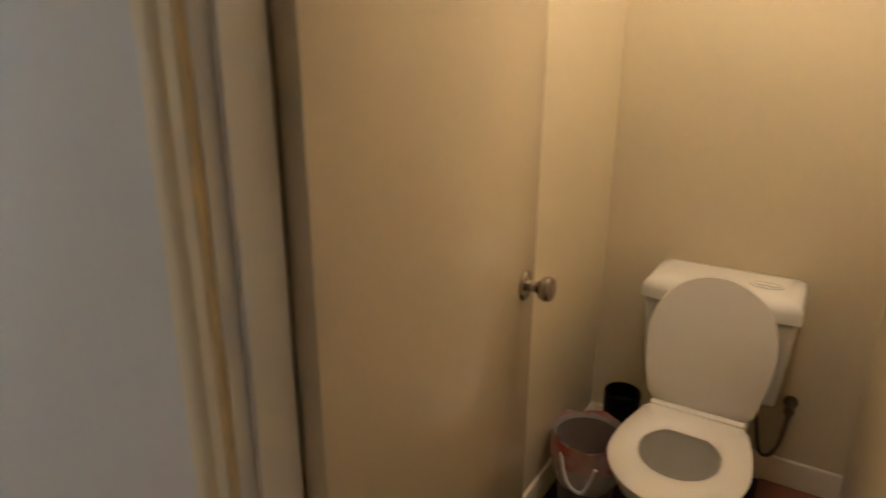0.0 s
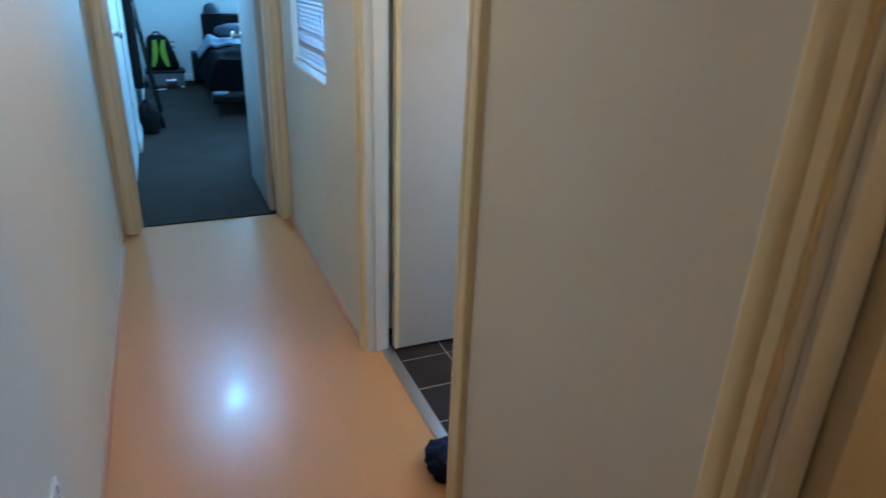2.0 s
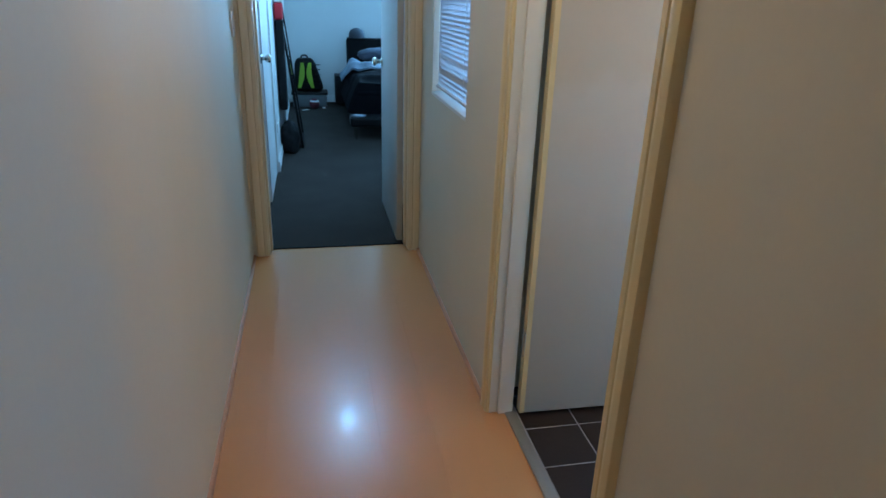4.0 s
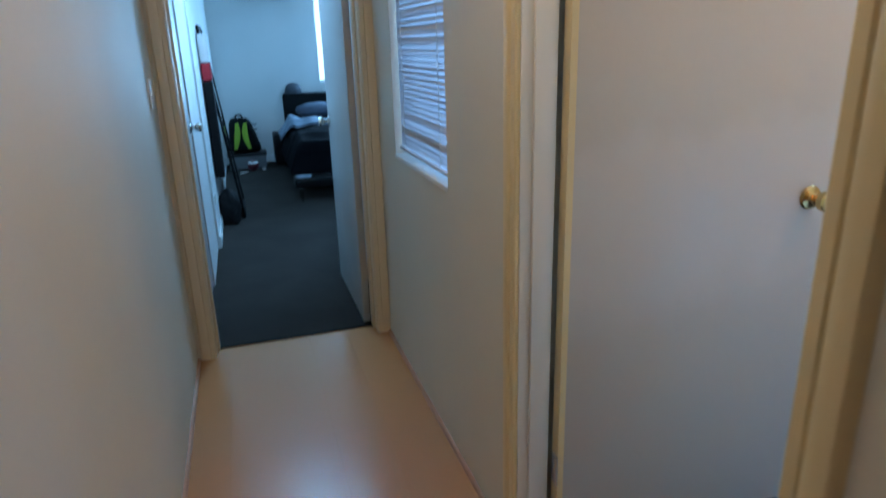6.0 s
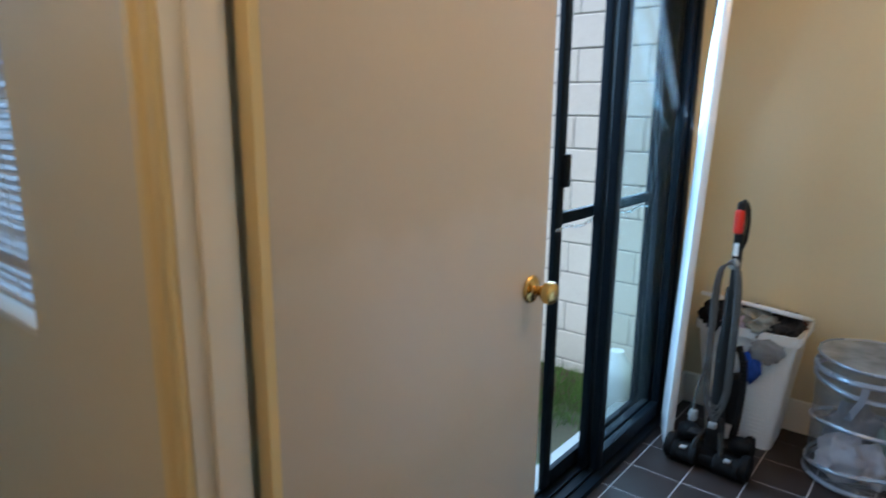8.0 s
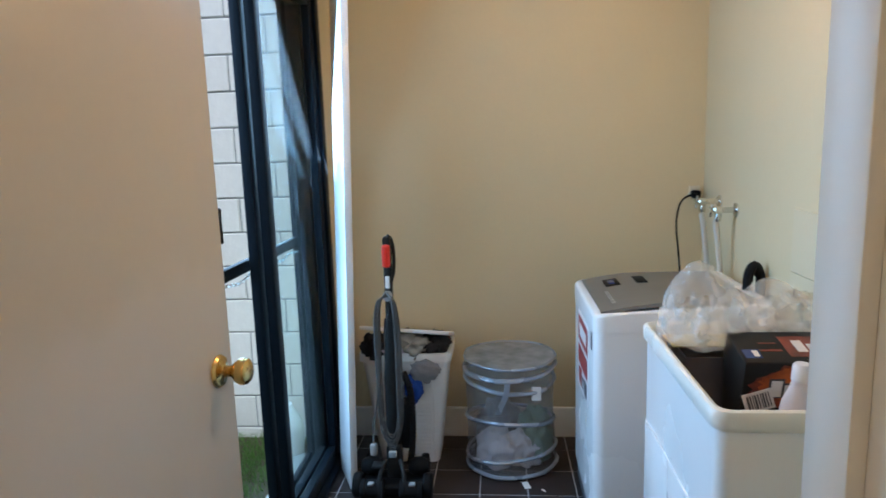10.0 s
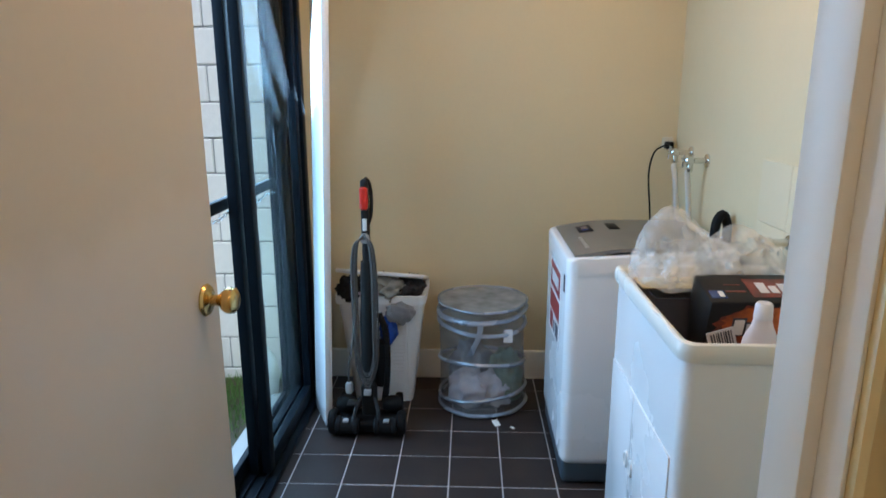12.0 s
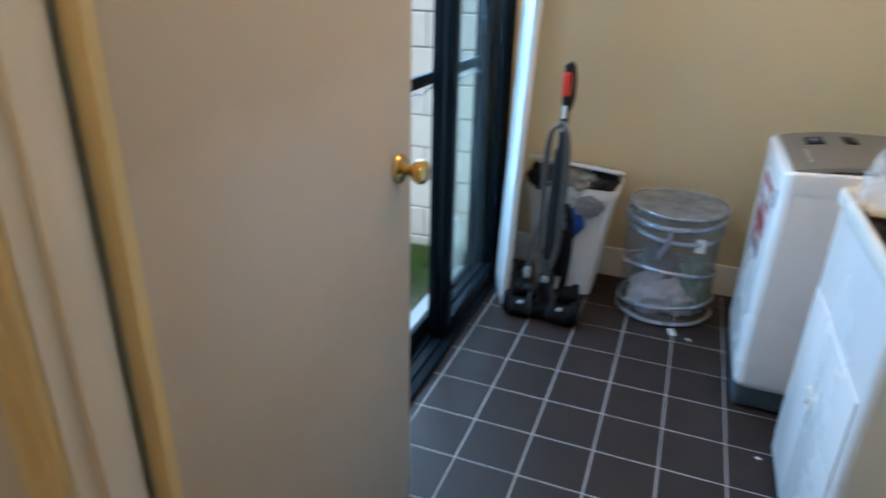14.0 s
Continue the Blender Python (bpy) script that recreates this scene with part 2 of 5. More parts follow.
# ---- walls ----
structure("wall_west", [(XL - 0.1, XL, -1.7, 4.02, 0, H)], M_WALL, "cream painted plaster wall along the corridor")
ys = [(-1.7, TOILET[0], 0, H), (TOILET[0], TOILET[1], DH, H), (TOILET[1], LAUNDRY[0], 0, H), (LAUNDRY[0], LAUNDRY[1], DH, H), (LAUNDRY[1], WINDOW[0], 0, H),
      (WINDOW[0], WINDOW[1], 0, WINDOW[2]), (WINDOW[0], WINDOW[1], WINDOW[3], H), (WINDOW[1], 3.90, 0, H)]
structure("wall_east", [(0, XW, a, b, c, d) for a, b, c, d in ys], M_WALL, "cream painted plaster wall with two doorways and a window")
structure("wall_corridor_end", [(XL, END[0], *YEND, 0, H), (END[0], END[1], *YEND, DH, H), (END[1], XW, *YEND, 0, H)], M_WALL, "cream wall around the bedroom doorway")
structure("wall_south", [(XL - 0.1, XW, -1.8, -1.7, 0, H)], M_WALL, "cream wall closing the corridor")
structure("wall_toilet_laundry", [(XW, 2.77, 0.67, 0.71, 0, H)], M_WALL2, "cream wall between toilet and laundry")
structure("wall_toilet_north", [(XW, 1.80, 0.63, 0.67, 0, H)], M_WALL3, "yellowish cream side wall of the toilet")
structure("wall_laundry_back", [(2.65, 2.77, 0.71, 2.52, 0, H)], M_WALL2, "cream painted laundry wall behind the hampers")
structure("wall_laundry_sliding", [(XW, 0.74, 2.40, 2.52, 0, H), (0.74, 2.42, 2.40, 2.52, 2.12, H), (2.42, 2.65, 2.40, 2.52, 0, H)], M_WALL2, "cream wall around the sliding glass door")
structure("wall_toilet_back", [(1.72, 1.80, -0.30, 0.63, 0, H)], M_WALL3, "cream wall behind the toilet")
structure("wall_toilet_south", [(XW, 1.72, -0.30, -0.20, 0, H)], M_WALL3, "cream side wall of the toilet")
structure("ceiling_corridor", [(XL - 0.1, XW, -1.8, 4.02, H, H + 0.1)], M_CEIL, "flat white plaster ceiling", "ceiling")
structure("ceiling_laundry", [(XW, 2.77, -0.30, 2.52, H, H + 0.1)], M_CEIL, "flat white plaster ceiling", "ceiling")
structure("wall_passage_west", [(-0.98, -0.942, 4.02, 4.93, 0, H), (-0.98, -0.895, 4.93, 5.75, 0, H), (-0.98, -0.88, 5.75, 9.5, 0, H)], M_BEDWALL, "pale painted wall along the bedroom")
structure("wall_passage_east", [(0.055, 0.16, 4.02, 5.80, 0, H), (0.16, 2.60, 5.70, 5.80, 0, H)], M_BEDWALL, "pale painted wall beside the open bedroom door")
structure("wall_bedroom_north", [(-0.98, 0.40, 9.5, 9.6, 0, H), (0.40, 1.95, 9.5, 9.6, 0, 0.97), (0.40, 1.95, 9.5, 9.6, 2.09, H), (1.95, 2.60, 9.5, 9.6, 0, H)], M_BEDWALL, "pale painted bedroom wall with a window")
structure("wall_bedroom_east", [(2.60, 2.70, 5.70, 9.6, 0, H)], M_BEDWALL, "pale painted bedroom wall")
structure("ceiling_bedroom", [(-0.98, 2.70, 4.02, 9.6, H, H + 0.1)], M_CEIL, "flat white bedroom ceiling", "ceiling")


def cornice(name, a, b, inward):
    """A coved strip under the ceiling from a to b."""
    a, b, n = Vector((*a, 0)), Vector((*b, 0)), Vector((*inward, 0))
    prof = [(0, H), (0, H - 0.09)] + [(0.09 - 0.09 * math.cos(t), H - 0.09 + 0.09 * math.sin(t)) for t in [radians(15 * k) for k in range(1, 6)]] + [(0.09, H)]
    bm = bmesh.new()
    r1 = ring(bm, [a + n * u + Vector((0, 0, z - 0.001)) for u, z in prof])
    r2 = ring(bm, [b + n * u + Vector((0, 0, z - 0.001)) for u, z in prof], r1)
    bm.faces.new(r1), bm.faces.new(list(reversed(r2)))
    return tagged(part(name, bm, M_CEIL), "white coved plaster cornice", "cornice", kind="structure")


cornice("trim_cornice_north", (-0.88, 9.5), (2.6, 9.5), (0, -1))
cornice("trim_cornice_west", (-0.88, 5.75), (-0.88, 9.41), (1, 0))

# ---- floors ----
structure("floor_corridor", [(XL, 0.055, -1.7, 3.995, -0.06, -0.008)], M_BEAD, "orange beech laminate plank floor, glossy", "floor")
structure("floor_laundry", [(0.10, 2.65, 0.71, 2.40, -0.06, -0.0022)], M_GROUT, "dark brown tiles with pale grout", "floor")
structure("floor_toilet", [(0.055, 1.72, -0.20, 0.63, -0.06, 0.0)], M_TILE, "dark tiled toilet floor", "floor")
structure("floor_bedroom", [(-0.95, 2.60, 3.995, 9.5, -0.06, 0.0)], M_CARPET, "charcoal cut-pile carpet", "floor")
structure("threshold_strip", [(0.055, 0.095, LAUNDRY[0], LAUNDRY[1], -0.06, 0.006)], M_STRIP, "worn aluminium threshold strip", "threshold", bevel=0.002)
structure("threshold_bedroom", [(END[0], END[1], 3.985, 4.003, -0.004, 0.007)], M_RUBBER, "dark carpet edge strip", "threshold", bevel=0.002)

# ---- door casings and jambs ----
def casing_bar(bm, run0, run1, inner, outer, face, axis):
    """One upright of moulded casing: stepped towards the wall, on the face of a wall across the axis."""
    side = 1 if outer > inner else -1
    w = abs(outer - inner)
    prof = [(0.0, 0.0), (0.0, 0.011), (0.004, 0.015), (w * 0.30, 0.016), (w * 0.36, 0.012), (w * 0.44, 0.017), (w * 0.62, 0.019), (w * 0.86, 0.017), (w * 0.96, 0.010), (w, 0.0)]
    def at(u, d, z):
        c = inner + side * u
        return Vector((face[0] + face[1] * d, c, z)) if axis == "x" else Vector((c, face[0] + face[1] * d, z))
    a = ring(bm, [at(u, d, run0) for u, d in prof])
    b = ring(bm, [at(u, d, run1) for u, d in prof], a)
    bm.faces.new(a), bm.faces.new(list(reversed(b)))


def doorway(name, lo, hi, depth, axis, faces, label, stop=None, w=0.070, lining=M_JAMB, trim=M_TRIM):
    """Jamb lining, stops and moulded casing of an opening lo..hi through a wall of that depth (d0, d1)."""
    d0, d1 = depth
    top = tagged(new(name), label, "door frame", kind="structure")
    def put(bm, c0, c1, e0, e1, z0, z1, bev=0.0015):
        box(bm, *((e0, e1, c0, c1, z0, z1) if axis == "x" else (c0, c1, e0, e1, z0, z1)), bevel=bev)
    t = 0.018
    for c0, c1 in ((lo - t + 0.018, lo + 0.004), (hi - 0.004, hi)):
        bm = bmesh.new()
        put(bm, c0, c1, d0 - 0.003, d1 + 0.003, 0, DH)
        part("jamb", bm, lining, top)
    bm = bmesh.new()
    put(bm, lo, hi, d0 - 0.003, d1 + 0.003, DH - 0.004, DH + 0.001)
    part("head_jamb", bm, lining, top)
    if stop:
        for c0, c1 in ((lo + 0.004, lo + 0.016), (hi - 0.016, hi - 0.004)):
            bm = bmesh.new()
            put(bm, c0, c1, stop[0], stop[1], 0, DH - 0.004, 0.002)
            part("door_stop", bm, lining, top)
        bm = bmesh.new()
        put(bm, lo + 0.016, hi - 0.016, stop[0], stop[1], DH - 0.016, DH - 0.004, 0.002)
        part("door_stop", bm, lining, top)
    for face in faces:
        for inner, outer in ((lo + 0.0, lo - w), (hi, hi + w)):
            bm = bmesh.new()
            casing_bar(bm, 0, DH, inner, outer, face, axis)
            part("casing", bm, trim, top)
        bm = bmesh.new()
        e0, e1 = sorted((face[0], face[0] + face[1] * 0.016))
        put(bm, lo - w, hi + w, e0, e1, DH + 0.001, DH + w)
        part("casing", bm, trim, top)
    return top


doorway("door_frame_toilet", *TOILET, (0, XW), "x", [(0.0, -1)], "cream gloss painted frame of the toilet doorway", stop=(0.020, 0.083))
doorway("door_frame_laundry", *LAUNDRY, (0, XW), "x", [(0.0, -1)], "cream gloss painted frame of the laundry doorway", stop=(0.027, 0.083), w=0.076)
doorway("door_frame_bedroom", *END, YEND, "y", [(YEND[0], -1)], "cream gloss painted frame of the bedroom doorway", stop=(3.955, 4.018), lining=M_CREAM, trim=M_CREAM)


def knob(parent, m, mat, label):
    """A round door knob on its rose; its axis is the local z."""
    rose = part("knob_rose", lathe(bmesh.new(), [(0.033, 0), (0.034, 0.003), (0.030, 0.008), (0.016, 0.011), (0.013, 0.014)], m), mat, parent, label)
    part("knob", lathe(bmesh.new(), [(0.0115, 0.012), (0.0115, 0.026), (0.014, 0.032), (0.022, 0.038), (0.0265, 0.046), (0.0275, 0.053), (0.0255, 0.061), (0.019, 0.066), (0.008, 0.0675)], m), mat, rose)


def door_leaf(name, hinge, length, angle, label, mat=None, thick=0.035, height=2.02, knobs=None, hinges=True, both=True, kz=0.99, edge=0.0):
    """A flush leaf: its hinge edge stands at hinge and it runs along the local x, turned by angle; local y is its thickness."""
    ob = thing(name, pose(*hinge, 0.012, 0, 0, angle), label, "door", kind="structure")
    part("leaf", box(bmesh.new(), 0, length, 0, thick, 0, height, bevel=0.0015), mat or M_DOOR, ob)
    # warm corridor light on the hinge edge, put in as a yellow strip
    if edge:
        part("edge_strip", box(box(bmesh.new(), 0.0, edge, -0.0012, 0.0, 0.0, height), -0.0014, 0.0, -0.0012, thick, 0.0, height), M_TRIM, ob, "yellow strip standing in for warm light on the edge")
    if knobs:
        knob(ob, pose(length - 0.062, 0, kz, 90, 0, 0), knobs, "round knob with its rose")
        if both:
            knob(ob, pose(length - 0.062, thick, kz, -90, 0, 0), knobs, "round knob with its rose")
        part("latch_plate", box(bmesh.new(), length - 0.0005, length + 0.0015, thick / 2 - 0.011, thick / 2 + 0.011, 0.96, 1.02), M_BRASS, ob)
    if hinges:
        for z in (0.24, 1.78):
            bm = lathe(bmesh.new(), [(0.005, z), (0.005, z + 0.09)], pose(-0.006, -0.001, 0), 8)
            box(bm, -0.004, -0.0005, 0.002, thick - 0.004, z, z + 0.09)
            part("hinge", bm, M_STRIP, ob)
    return ob


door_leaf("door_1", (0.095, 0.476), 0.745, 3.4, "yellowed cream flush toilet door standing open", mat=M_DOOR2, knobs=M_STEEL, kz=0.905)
door_leaf("door_2", (0.103, 2.218), 0.788, -1.0, "cream flush laundry door standing open, bounced daylight painted across its middle", knobs=M_BRASS, edge=0.016)
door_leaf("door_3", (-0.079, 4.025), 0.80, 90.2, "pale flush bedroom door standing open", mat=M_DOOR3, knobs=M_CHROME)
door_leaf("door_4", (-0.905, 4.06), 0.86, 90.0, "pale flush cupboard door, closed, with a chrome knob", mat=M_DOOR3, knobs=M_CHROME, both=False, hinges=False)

# quadrant beading along the corridor floor
def bead(name, a, b, inward, mat=M_BEAD, r=0.014, label="wood-coloured quadrant beading along the wall"):
    a, b, n = Vector((*a, 0)), Vector((*b, 0)), Vector((*inward, 0))
    prof = [(0, 0)] + [(r * math.cos(t), r * math.sin(t)) for t in [radians(18 * k) for k in range(6)]]
    bm = bmesh.new()
    r1 = ring(bm, [a + n * u + Vector((0, 0, z)) for u, z in prof])
    r2 = ring(bm, [b + n * u + Vector((0, 0, z)) for u, z in prof], r1)
    bm.faces.new(r1), bm.faces.new(list(reversed(r2)))
    return tagged(part(name, bm, mat), label, "beading", kind="structure")


bead("trim_bead_west", (XL, -1.7), (XL, 3.885), (1, 0))
bead("trim_bead_east_a", (0, LAUNDRY[1] + 0.072), (0, 3.90), (-1, 0))
bead("trim_bead_east_b", (0, TOILET[1] + 0.072), (0, LAUNDRY[0] - 0.072), (-1, 0))


def skirting(name, a, b, inward, h, mat=M_TRIM, label="cream painted skirting board"):
    a, b, n = Vector((*a, 0)), Vector((*b, 0)), Vector((*inward, 0))
    prof = [(0, 0), (0.014, 0), (0.014, h - 0.012), (0.010, h - 0.003), (0.004, h), (0, h)]
    bm = bmesh.new()
    r1 = ring(bm, [a + n * u + Vector((0, 0, z)) for u, z in prof])
    r2 = ring(bm, [b + n * u + Vector((0, 0, z)) for u, z in prof], r1)
    bm.faces.new(r1), bm.faces.new(list(reversed(r2)))
    return tagged(part(name, bm, mat), label, "skirting", kind="structure")


skirting("baseboard_laundry_back", (2.65, 0.725), (2.65, 2.40), (-1, 0), 0.15, M_JAMB)
skirting("baseboard_laundry_side", (2.42, 2.40), (2.636, 2.40), (0, -1), 0.15, M_JAMB)
skirting("baseboard_laundry_south", (XW, 0.71), (2.65, 0.71), (0, 1), 0.15, M_JAMB)
skirting("baseboard_toilet_north", (XW, 0.63), (1.72, 0.63), (0, -1), 0.10, M_SKIRT)
skirting("baseboard_toilet_back", (1.72, -0.20), (1.72, 0.615), (-1, 0), 0.10, M_SKIRT)
skirting("baseboard_bedroom_west", (-0.88, 5.76), (-0.88, 9.5), (1, 0), 0.09, M_BEDWALL, "pale skirting board")
skirting("baseboard_bedroom_north", (-0.865, 9.5), (2.6, 9.5), (0, -1), 0.09, M_BEDWALL, "pale skirting board")

# ---- ceiling lamps ----
def glow(name, colour, strength):
    m = bpy.data.materials.new(name)
    m.use_nodes = True
    p = m.node_tree.nodes["Principled BSDF"]
    p.inputs["Base Color"].default_value = (0.8, 0.8, 0.8, 1)
    p.inputs["Roughness"].default_value = 0.4
    p.inputs["Emission Color"].default_value, p.inputs["Emission Strength"].default_value = (*colour, 1), strength
    return m


def ceiling_light(x, y, mat, label):
    ob = thing("ceiling_light", pose(x, y, H), label, "lamp", "ceiling lights")
    part("base_plate", lathe(bmesh.new(), [(0.11, -0.022), (0.125, -0.018), (0.125, 0)], None, 32), M_PVC, ob)
    d = part("diffuser", lathe(bmesh.new(), [(0.01, -0.10), (0.05, -0.096), (0.085, -0.08), (0.108, -0.05), (0.11, -0.023)], None, 32), mat, ob)
    d.visible_shadow = False
    return ob


ceiling_light(-0.37, 5.37, glow("cool_diffuser", (0.50, 0.80, 1.0), 26), "round ceiling light with a cool white diffuser, lit")
G_WARM = glow("warm_diffuser", (1.0, 0.74, 0.42), 6)
for x, y in ((-0.50, 2.05), (1.30, 1.35), (1.15, 0.06)):
    ceiling_light(x, y, G_WARM, "round ceiling light with a warm diffuser, lit")


# ---- corridor fittings ----
def wall_plate(name, m, w, h, label, category, toggles=(), slots=()):
    """A plastic plate on a wall; local x runs along the wall, y out of it."""
    ob = thing(name, m, label, category)
    part("plate", box(bmesh.new(), -w / 2, w / 2, 0, 0.009, -h / 2, h / 2, bevel=0.003), M_PVC, ob)
    for x, z in toggles:
        part("switch", box(bmesh.new(), x - 0.006, x + 0.006, 0.009, 0.014, z - 0.011, z + 0.011, bevel=0.0015), M_PVC, ob)
    for x, z in slots:
        part("socket_slot", box(bmesh.new(), x - 0.0015, x + 0.0015, 0.0085, 0.0095, z - 0.005, z + 0.005), M_BLACK, ob)
    return ob


wall_plate("power_outlet", pose(XL, 1.295, 0.40, 0, 0, -90), 0.116, 0.073, "white double power outlet low on the corridor wall", "outlet", ((-0.035, 0.022), (0.035, 0.022)),
           [(sx + dx, z) for sx in (-0.028, 0.028) for dx, z in ((-0.006, -0.004), (0.006, -0.004), (0, -0.016))])
wall_plate("light_switch", pose(XL, 3.72, 1.265, 0, 0, -90), 0.073, 0.116, "white light switch plate beside the bedroom doorway", "switch", ((0, 0.015), (0, -0.015)))
wall_plate("power_outlet", pose(-0.88, 5.95, 0.34, 0, 0, -90), 0.116, 0.073, "white power outlet low on the bedroom wall", "outlet", ((-0.035, 0.022), (0.035, 0.022)))

# window with venetian blind
w0, w1, wz0, wz1 = WINDOW
win = tagged(new("window_1"), "small window in a plaster reveal with a white sill", "window", kind="structure")
part("window_sill", box(bmesh.new(), -0.004, XW + 0.01, w0 + 0.001, w1 - 0.001, wz0 - 0.002, wz0 + 0.014, bevel=0.002), M_PVC, win, "white painted sill")
for a in ((0.085, 0.105, w0, w0 + 0.014, wz0 + 0.015, wz1), (0.085, 0.105, w1 - 0.014, w1, wz0 + 0.015, wz1), (0.085, 0.105, w0 + 0.014, w1 - 0.014, wz0 + 0.015, wz0 + 0.032), (0.085, 0.105, w0 + 0.014, w1 - 0.014, wz1 - 0.03, wz1)):
    part("window_frame", box(bmesh.new(), *a, bevel=0.002), M_PVC, win)
pane = part("pane", box(bmesh.new(), 0.093, 0.097, w0 + 0.014, w1 - 0.014, wz0 + 0.032, wz1 - 0.03), M_GLASS, win)
pane.visible_shadow = False
blind = thing("venetian_blind", pose(0.028, (w0 + w1) / 2, 0), "white venetian blind, lowered, slats half closed", "blind")
L = (w1 - w0) / 2 - 0.016
part("head_rail", box(bmesh.new(), -0.02, 0.02, -L, L, wz1 - 0.035, wz1 - 0.004, bevel=0.002), M_BLIND, blind)
part("bottom_rail", box(bmesh.new(), -0.012, 0.012, -L, L, wz0 + 0.036, wz0 + 0.048, bevel=0.003), M_BLIND, blind)
bm = bmesh.new()
prev = None
for u, h in ((-0.0115, 0.0), (-0.006, 0.0009), (0.0, 0.0013), (0.006, 0.0009), (0.0115, 0.0)):
    prev = ring(bm, [(u, -L, h), (u, L, h)], prev, close=False)
bmesh.ops.solidify(bm, geom=bm.faces[:], thickness=0.0006)
slat_mesh = finish("slat", bm, M_BLIND)
z = wz0 + 0.062
while z < wz1 - 0.045:
    s = new("slat", slat_mesh)
    s.parent = blind
    s.matrix_local = pose(0, 0, z, 0, -86, 0)
    z += 0.0205
for y in (-L * 0.7, L * 0.7):
    part("cord", tube(bmesh.new(), [(-0.014, y, wz0 + 0.045), (-0.014, y, wz1 - 0.03)], 0.0009, 5, 0), M_PVC, blind)

fs = part("trim_filler", box(bmesh.new(), -0.0035, 0.0, LAUNDRY[1] + 0.077, LAUNDRY[1] + 0.085, 1.375, 2.04, bevel=0.001), M_PVC)
tagged(fs, "thin unpainted white filler strip beside the casing", "filler", kind="structure")

# strike plate on the laundry jamb
part_ob = tagged(part("strike_plate", box(bmesh.new(), 0.018, 0.044, LAUNDRY[0] + 0.0162, LAUNDRY[0] + 0.0176, 0.985, 1.055, bevel=0.0005), M_CHROME), "small metal strike plate on the door jamb", "strike plate")


# ---- soft goods ----
def cloth(name, centre, size, colour, label, seed, rough=0.9, mat=None, lump=0.35, freq=6.0, sub=4, flat=True):
    """A crumpled heap of cloth."""
    bm = bmesh.new()
    bmesh.ops.create_icosphere(bm, subdivisions=sub, radius=1.0)
    for v in bm.verts:
        n = v.co.normalized()
        q = n * freq * 0.35 + Vector((seed * 3.1, seed * 1.7, seed))
        ridge = 1 - abs(noise.noise(q * 1.6)) * 2
        d = 1 + lump * (noise.noise(q) + 0.45 * ridge + 0.3 * noise.noise(q * 3.3) + 0.16 * (1 - abs(noise.noise(q * 6.5)) * 2))
        v.co = Vector((n.x * size[0] * d, n.y * size[1] * d, n.z * size[2] * d))
        if flat:
            v.co.z = max(v.co.z, -size[2] * 0.75)
    ob = part(name, bm, mat or material(name + "_cloth", colour, rough, fine=0.15, coarse=0.2, fscale=300, cscale=9, bump=0.5, bscale=600, spec=0.2), smooth=1.2)
    low = min(v.co.z for v in ob.data.vertices)
    ob.matrix_world = Matrix.Translation(centre) @ Matrix.Translation((0, 0, -low if flat else 0))
    groups = {"garment": "clothes in the hampers", "pillow": "pillows on the bed"}
    return tagged(ob, label, "pillow" if name == "pillow" else "clothing" if name == "garment" else "cloth", groups.get(name, ""))


cloth("cloth", (0.035, 1.515, 0.006), (0.062, 0.075, 0.045), (0.012, 0.015, 0.035), "crumpled navy cloth on the doorway floor", 3)


# ---- sliding door ----
sd = tagged(new("door_5"), "dark aluminium sliding glass door, half open, with a screen door", "sliding door", kind="structure")
X0, X1 = 0.92, 2.42
for nm, a in (("jamb", (X0, X0 + 0.045, 2.385, 2.525, 0, 2.12)), ("jamb", (X1 - 0.05, X1, 2.385, 2.525, 0, 2.12)), ("head", (X0 + 0.045, X1 - 0.05, 2.385, 2.525, 2.07, 2.12)),
              ("sill", (X0 + 0.045, X1 - 0.05, 2.375, 2.525, -0.02, 0.022)), ("track", (X0 + 0.045, X1 - 0.05, 2.412, 2.418, 0.022, 0.034)), ("track", (X0 + 0.045, X1 - 0.05, 2.457, 2.463, 0.022, 0.034)),
              ("track", (X0 + 0.045, X1 - 0.05, 2.503, 2.508, 0.022, 0.034))):
    part(nm, box(bmesh.new(), *a, bevel=0.002), M_ALU, sd)
structure("wall_laundry_infill", [(0.74, X0, 2.40, 2.52, 0, 2.12)], M_WALL, "cream wall beside the sliding glass door")


def panel(name, x0, x1, y, w, label, glass=True, t=0.034, mid=None):
    ob = tagged(part(name, box(bmesh.new(), x0, x0 + w, y, y + t, 0.036, 2.065, bevel=0.003), M_ALU, sd), label)
    for a in ((x1 - w, x1, y, y + t, 0.036, 2.065), (x0 + w, x1 - w, y, y + t, 0.036, 0.036 + w * 1.3), (x0 + w, x1 - w, y, y + t, 2.065 - w, 2.065)):
        part("rail", box(bmesh.new(), *a, bevel=0.003), M_ALU, ob)
    if mid:
        part("mid_rail", box(bmesh.new(), x0 + w, x1 - w, y, y + t, mid - 0.02, mid + 0.02, bevel=0.003), M_ALU, ob)
    if glass:
        g = part("pane", box(bmesh.new(), x0 + w, x1 - w, y + t / 2 - 0.003, y + t / 2 + 0.003, 0.036 + w * 1.3, 2.065 - w), M_GLASS, ob)
        g.visible_shadow = False
    return ob


